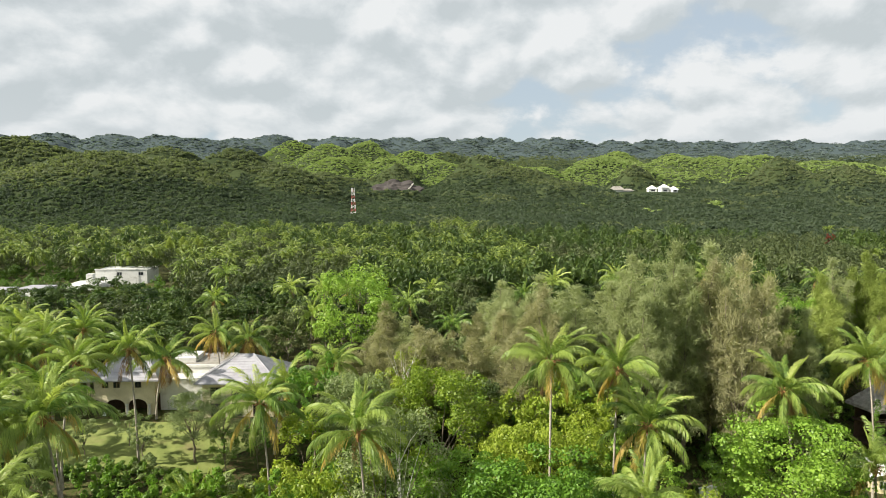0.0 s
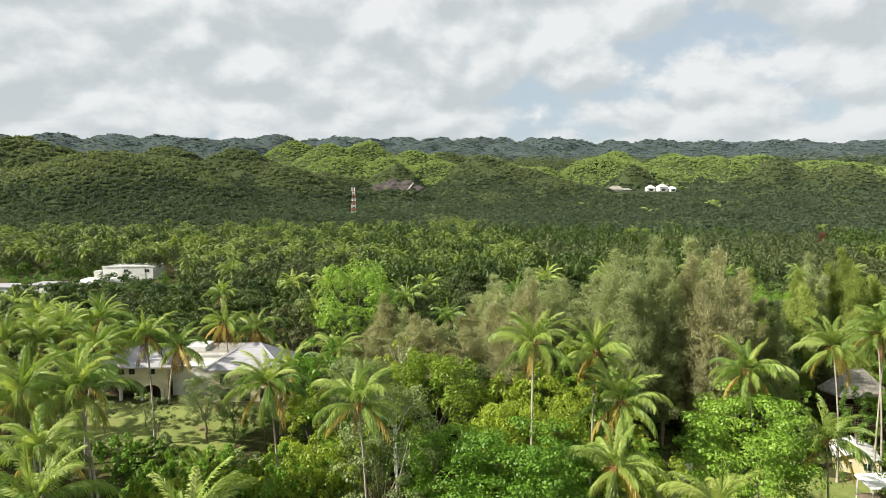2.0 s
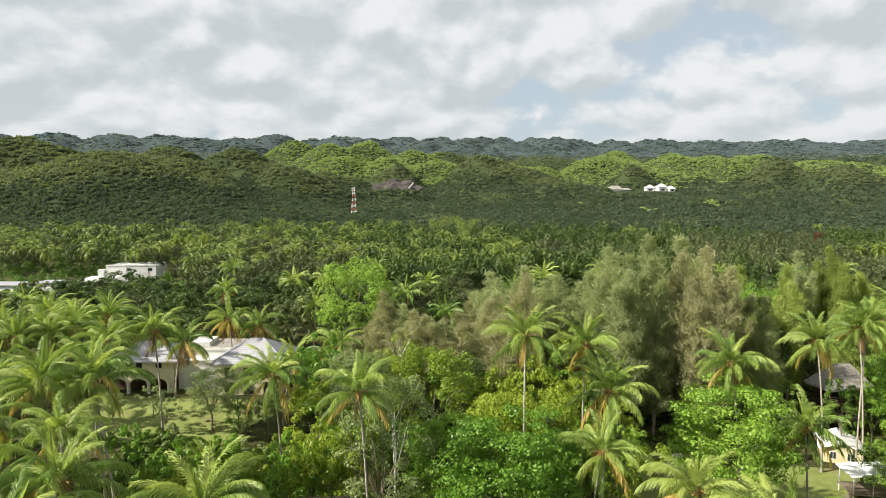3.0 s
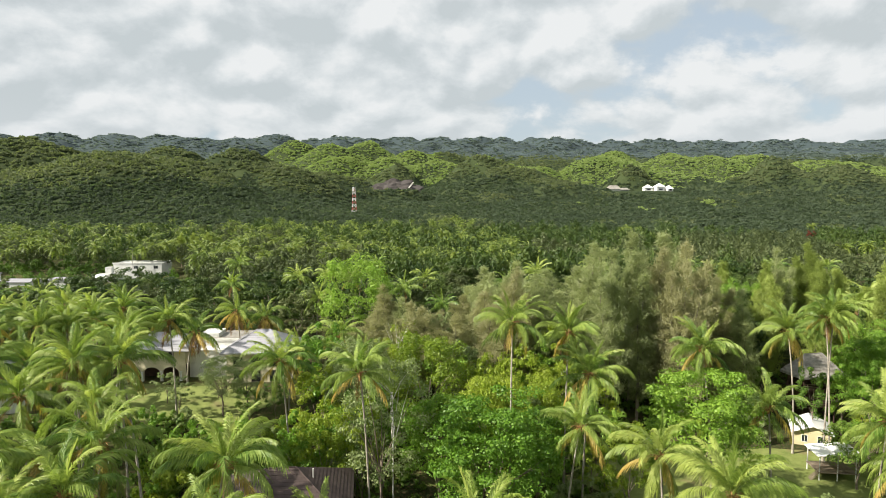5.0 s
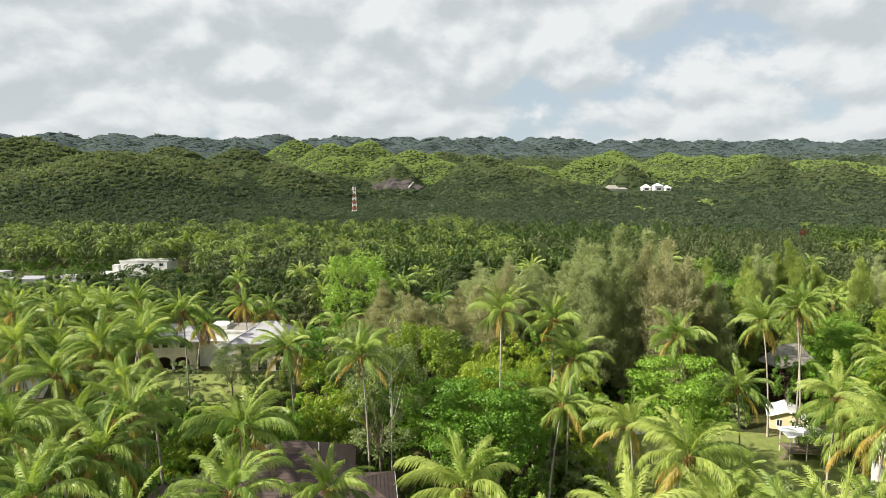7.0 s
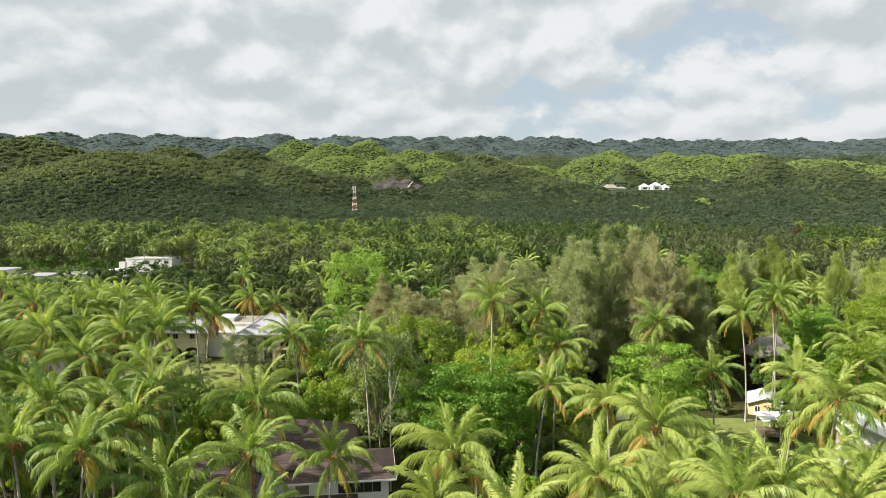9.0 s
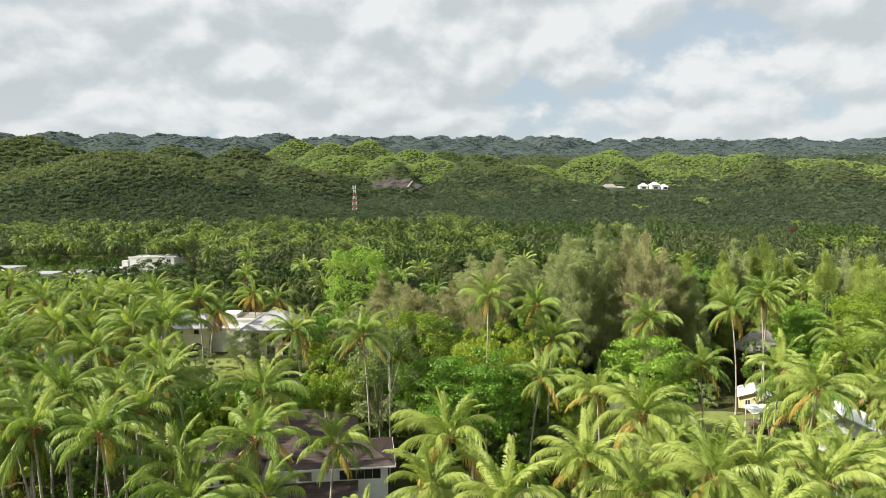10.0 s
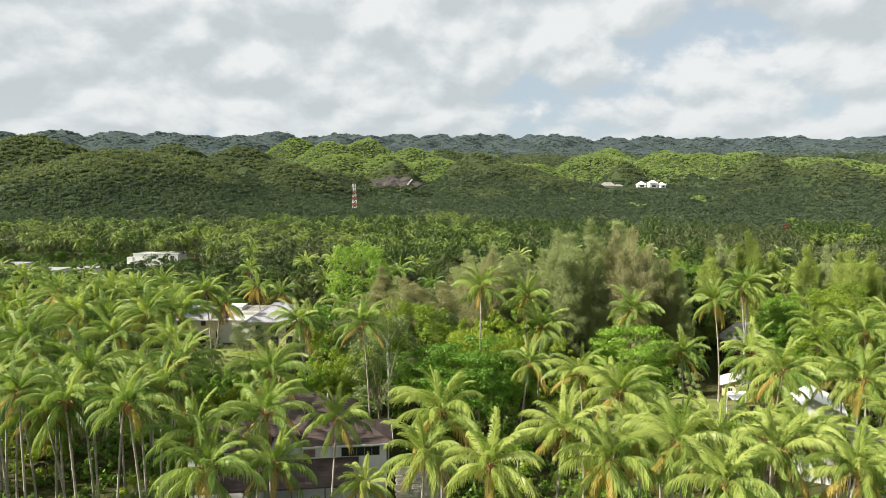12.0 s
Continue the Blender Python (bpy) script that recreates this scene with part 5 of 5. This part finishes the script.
for x, y in fill(46, -20, 32, 62, 98, 3.2, lambda x, y: not (y < 86 and -0.10 < x / (y + 10) < 0.09), own=taken):
    s = rng.uniform(0.75, 1.2)
    copse.put(rng.choice((1, 1, 1, 2, 2, 3)), x, y, s, s * rng.uniform(0.95, 1.35))
for x, y in ((-52, 88), (-47, 91), (-43, 87), (-39, 94), (-31, 86), (-27, 88), (-26, 94)):
    copse.put(rng.choice((0, 3, 3)), x, y, rng.uniform(0.5, 0.75), rng.uniform(0.4, 0.62))
for x, y in fill(20, 62, 98, 62, 100, 4.0, lambda x, y: not 0.47 < x / (y + 33) < 0.60, free=True, own=taken):
    copse.put(rng.choice((0, 1, 2)), x, y, rng.uniform(0.8, 1.2), rng.uniform(0.8, 1.5))
for x, y in fill(26, -38, -8, 62, 80, 2.6, lambda x, y: not (x < -30 and y > 74), free=True, own=taken):
    s = rng.uniform(1.0, 1.8)
    shrubs.put(rng.choice((1, 1, 2, 2)), x, y, s, s * 1.4)


# ---- undergrowth and far woods ----
def kit_crowns(seed, kinds, blades, size):
    """Small crowns of loose blades, radius 1, for far trees."""
    out = []
    for k in range(kinds):
        q = np.random.default_rng(seed + k)
        cs, rs = crown_clumps(q, 0.8, 1.0, 9, 0, 0.3)
        V, F = leaf_cloud(q, cs, np.array(rs) * 1.9, blades // 9, size, 0.8, shape="blade")
        out.append((V, F))
    return out


def kit_palms(seed, kinds):
    """Small far palms, radius 1: bowed leaves, each a ridge with hanging leaflets on both sides."""
    out = []
    for k in range(kinds):
        q = random.Random(seed + k)
        V, F = [], []
        for i in range(17):
            a, e = i * 2.4 + q.uniform(-0.3, 0.3), 1.25 - 1.9 * i / 17 + q.uniform(-0.2, 0.2)
            d, sd = Vector((math.cos(a), math.sin(a), 0)), Vector((-math.sin(a), math.cos(a), 0))
            p, line = Vector((0, 0, 0)), []
            for j in range(6):
                line.append(p.copy())
                p = p + (d * math.cos(e) + Vector((0, 0, math.sin(e)))) * 0.22
                e -= 0.34
            for j in range(5):
                w = 0.24 - 0.03 * j
                for sg in (-1, 1):
                    c = len(V)
                    V += [line[j], line[j + 1], line[j + 1] + sd * sg * w + d * 0.08 - Vector((0, 0, w * q.uniform(0.5, 1.0)))]
                    F.append((c, c + 1, c + 2))
        out.append((np.array([tuple(v) for v in V]), np.array(F)))
    return out


def kit_heaps(seed, kinds, blades):
    """Ragged loose crowns of a few broad blades, radius 1, for woods on far slopes."""
    out = []
    for k in range(kinds):
        q = np.random.default_rng(seed + k)
        P = q.normal(size=(blades, 3))
        P /= np.linalg.norm(P, axis=1, keepdims=True)
        P *= np.array([1, 1, 0.75]) * (0.45 + 0.5 * q.random((blades, 1)))
        P[:, 2] = np.abs(P[:, 2]) * 1.1 - 0.1
        n = P + q.normal(size=(blades, 3)) * 0.7 + np.array([0, 0, 0.4])
        n /= np.linalg.norm(n, axis=1, keepdims=True)
        t = np.cross(n, q.normal(size=(blades, 3)))
        t /= np.linalg.norm(t, axis=1, keepdims=True)
        b = np.cross(n, t)
        s = 0.42 + 0.30 * q.random((blades, 1))
        V = np.stack([P - t * s * 0.7 - b * s * 0.5, P + b * s * 0.75, P + t * s * 0.8 - b * s * 0.35], 1).reshape(-1, 3)
        out.append((V, np.arange(blades * 3).reshape(-1, 3)))
    return out


def scatter(name, pts, sizes, kit, mat, label, seed, tall=(0.8, 1.3), category="forest"):
    q = np.random.default_rng(seed)
    VV, FF, o = [], [], 0
    for (x, y, z), s in zip(pts, sizes):
        V, F = kit[q.integers(len(kit))]
        a = q.random() * 6.283
        c, d = math.cos(a), math.sin(a)
        VV.append(V @ np.array([[c, d, 0], [-d, c, 0], [0, 0, 1]]) * s * np.array([1, 1, q.uniform(*tall)]) + np.array([x, y, z]))
        FF.append(F + o)
        o += len(V)
    ob = new(name, np_mesh(name, np.vstack(VV), np.vstack(FF), mat))
    tagged(ob, label, category, kind="stuff")


r = np.random.default_rng(9)


def polar(n, r0, r1, spread=41, y_off=-20):
    a = np.radians(r.uniform(-spread, spread, n))
    d = np.exp(r.uniform(math.log(r0), math.log(r1), n))
    return np.sin(a) * d, np.cos(a) * d + y_off


# low plants under the trees
x, y = r.uniform(-90, 110, 3600), r.uniform(4, 125, 3600)
ok = np.array([not keep_clear(a, b, -0.5) and abs(a) < 24 + (b + 45) * 0.7 for a, b in zip(x, y)])
x, y = x[ok], y[ok]
scatter("undergrowth", np.stack([x, y, land(x, y) + 0.1], -1), 0.7 + 0.9 * r.random(len(x)), kit_crowns(70, 4, 54, 0.42), MAT_LEAF_GREEN, "low green undergrowth between the trunks", 40, category="undergrowth")
# woods of the plain
far_leaf = kit_crowns(60, 5, 270, 0.165)
x, y = polar(1900, 200, 520)
keep = (y > 185) & ~((x / y < -0.42) & (y < 262) & (x > -215))
x, y = x[keep], y[keep]
kind = value_noise(x, y, 55, 31)
z = land(x, y)
s = 4.2 + 2.2 * r.random(len(x))
P = np.stack([x, y, z + 4.5 + 3 * r.random(len(x))], -1)
m1, m2 = kind < 0.55, kind >= 0.55
scatter("plain_forest", P[m1], s[m1], far_leaf, MAT_PLAIN, "dense green trees of the far plain", 41, (1.1, 1.7))
scatter("plain_scrub", P[m2], s[m2] * 0.9, far_leaf, MAT_PLAIN_OLIVE, "olive-green scrub trees of the far plain", 46, (1.0, 1.5))
x, y = polar(1100, 240, 560)
keep = (y > 190) & ((x < 40) | (value_noise(x, y, 70, 33) > 0.82)) & ~((x / y < -0.42) & (y < 262) & (x > -215))
x, y = x[keep], y[keep]
scatter("plain_palms", np.stack([x, y, land(x, y) + 10 + 4 * r.random(len(x))], -1), 3.6 + 1.0 * r.random(len(x)), kit_palms(80, 5), MAT_FAR_PALM, "coconut plantation of the far plain", 47, (0.9, 1.2), "palm grove")
# woods of the hills
heap = kit_heaps(90, 10, 17)


def on_slopes(n, r0, r1, least):
    """Points on the slopes, denser where a slope rises steeply as seen from the coast."""
    x, y = polar(n, r0, r1)
    d = np.hypot(x, y)
    z = land(x, y)
    step = 6.0
    lift = (land(x * (1 + step / d), y * (1 + step / d)) - z) / step - (z - 36) / d
    keep = (r.random(n) < np.clip(lift / 0.30, least, 1)) & (lift > -0.04)
    keep &= ~((x > 266) & (x < 370) & (y > 958) & (y < 1030)) & ~((x > -104) & (x < -42) & (y > 940) & (y < 962))
    return x[keep], y[keep], z[keep], d[keep]


x, y, z, d = on_slopes(120000, 470, 2300, 0.22)
# crests told from folds, so that the folds' shade can be painted darker
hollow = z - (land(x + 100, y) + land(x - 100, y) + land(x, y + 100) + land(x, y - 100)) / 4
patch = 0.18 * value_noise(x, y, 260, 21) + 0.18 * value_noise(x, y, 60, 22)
# sunlight on these hills is painted as a brighter forest colour
for hx, hy, rx, ry, top in SUNLIT_HILLS:
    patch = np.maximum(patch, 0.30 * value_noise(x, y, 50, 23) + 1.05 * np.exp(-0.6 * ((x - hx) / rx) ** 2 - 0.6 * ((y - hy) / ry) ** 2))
# these hills are held in the dark tone, painted as under cloud
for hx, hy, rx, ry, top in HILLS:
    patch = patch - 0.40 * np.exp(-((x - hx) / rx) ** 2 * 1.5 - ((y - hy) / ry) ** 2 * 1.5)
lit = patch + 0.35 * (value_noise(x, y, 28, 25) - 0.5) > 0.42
# lighter tone on crests, leftward and with distance, painted for relief and haze
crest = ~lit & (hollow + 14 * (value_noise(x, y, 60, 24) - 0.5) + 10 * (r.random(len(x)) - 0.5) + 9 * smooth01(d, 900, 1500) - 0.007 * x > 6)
dimmed = ~lit & ~crest
s = (2.2 + 0.0012 * d) * (0.6 + 0.7 * r.random(len(x)))
P = np.stack([x, y, z + 0.1 * s], -1)
scatter("hollow_forest", P[dimmed], s[dimmed], heap, MAT_FAR_SHADED, "hill forest in a dark green that stands in for cloud shadow and shaded folds", 42, (0.7, 1.1))
scatter("slope_forest", P[crest], s[crest], heap, MAT_FAR_MID, "olive-green hill forest, its colour lightened on the crests and with distance", 49, (0.7, 1.1))
# more of the bright, sun-coloured forest on the same hills
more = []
for hx, hy, rx, ry, top in SUNLIT_HILLS:
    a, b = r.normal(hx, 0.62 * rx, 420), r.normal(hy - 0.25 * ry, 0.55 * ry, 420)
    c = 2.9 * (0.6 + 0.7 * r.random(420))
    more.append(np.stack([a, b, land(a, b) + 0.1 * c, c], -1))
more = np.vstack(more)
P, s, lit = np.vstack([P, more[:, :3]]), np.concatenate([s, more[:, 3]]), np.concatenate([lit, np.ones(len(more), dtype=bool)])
scatter("hill_scrub", P[lit], s[lit], heap, MAT_FAR_SUNLIT, "hill forest in a bright green that stands in for sunlight", 43, (0.7, 1.1))
# farthest ridge, in the haze-coloured forest
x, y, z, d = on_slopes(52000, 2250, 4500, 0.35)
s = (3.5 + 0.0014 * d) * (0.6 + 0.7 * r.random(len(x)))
scatter("ridge_forest", np.stack([x, y, z - 0.1 * s], -1), s * 1.2, heap, MAT_RIDGE_HAZED, "forest on the farthest ridge, with haze put into its grey-blue colour", 44, (0.35, 0.55))
# low trees round the white villa
x, y = polar(3200, 190, 440)
keep = (x / y < -0.40) & (y > 172) & ~((x > -148) & (x < -116) & (y > 238)) & ~((x > -172) & (x < -142) & (y > 212) & (y < 232))
x, y = x[keep], y[keep]
scatter("villa_bushes", np.stack([x, y, land(x, y) - 0.3], -1), 2.0 + 1.5 * r.random(len(x)), far_leaf, MAT_LEAF_GREEN, "low green trees round the white villa", 48, (0.9, 1.3))
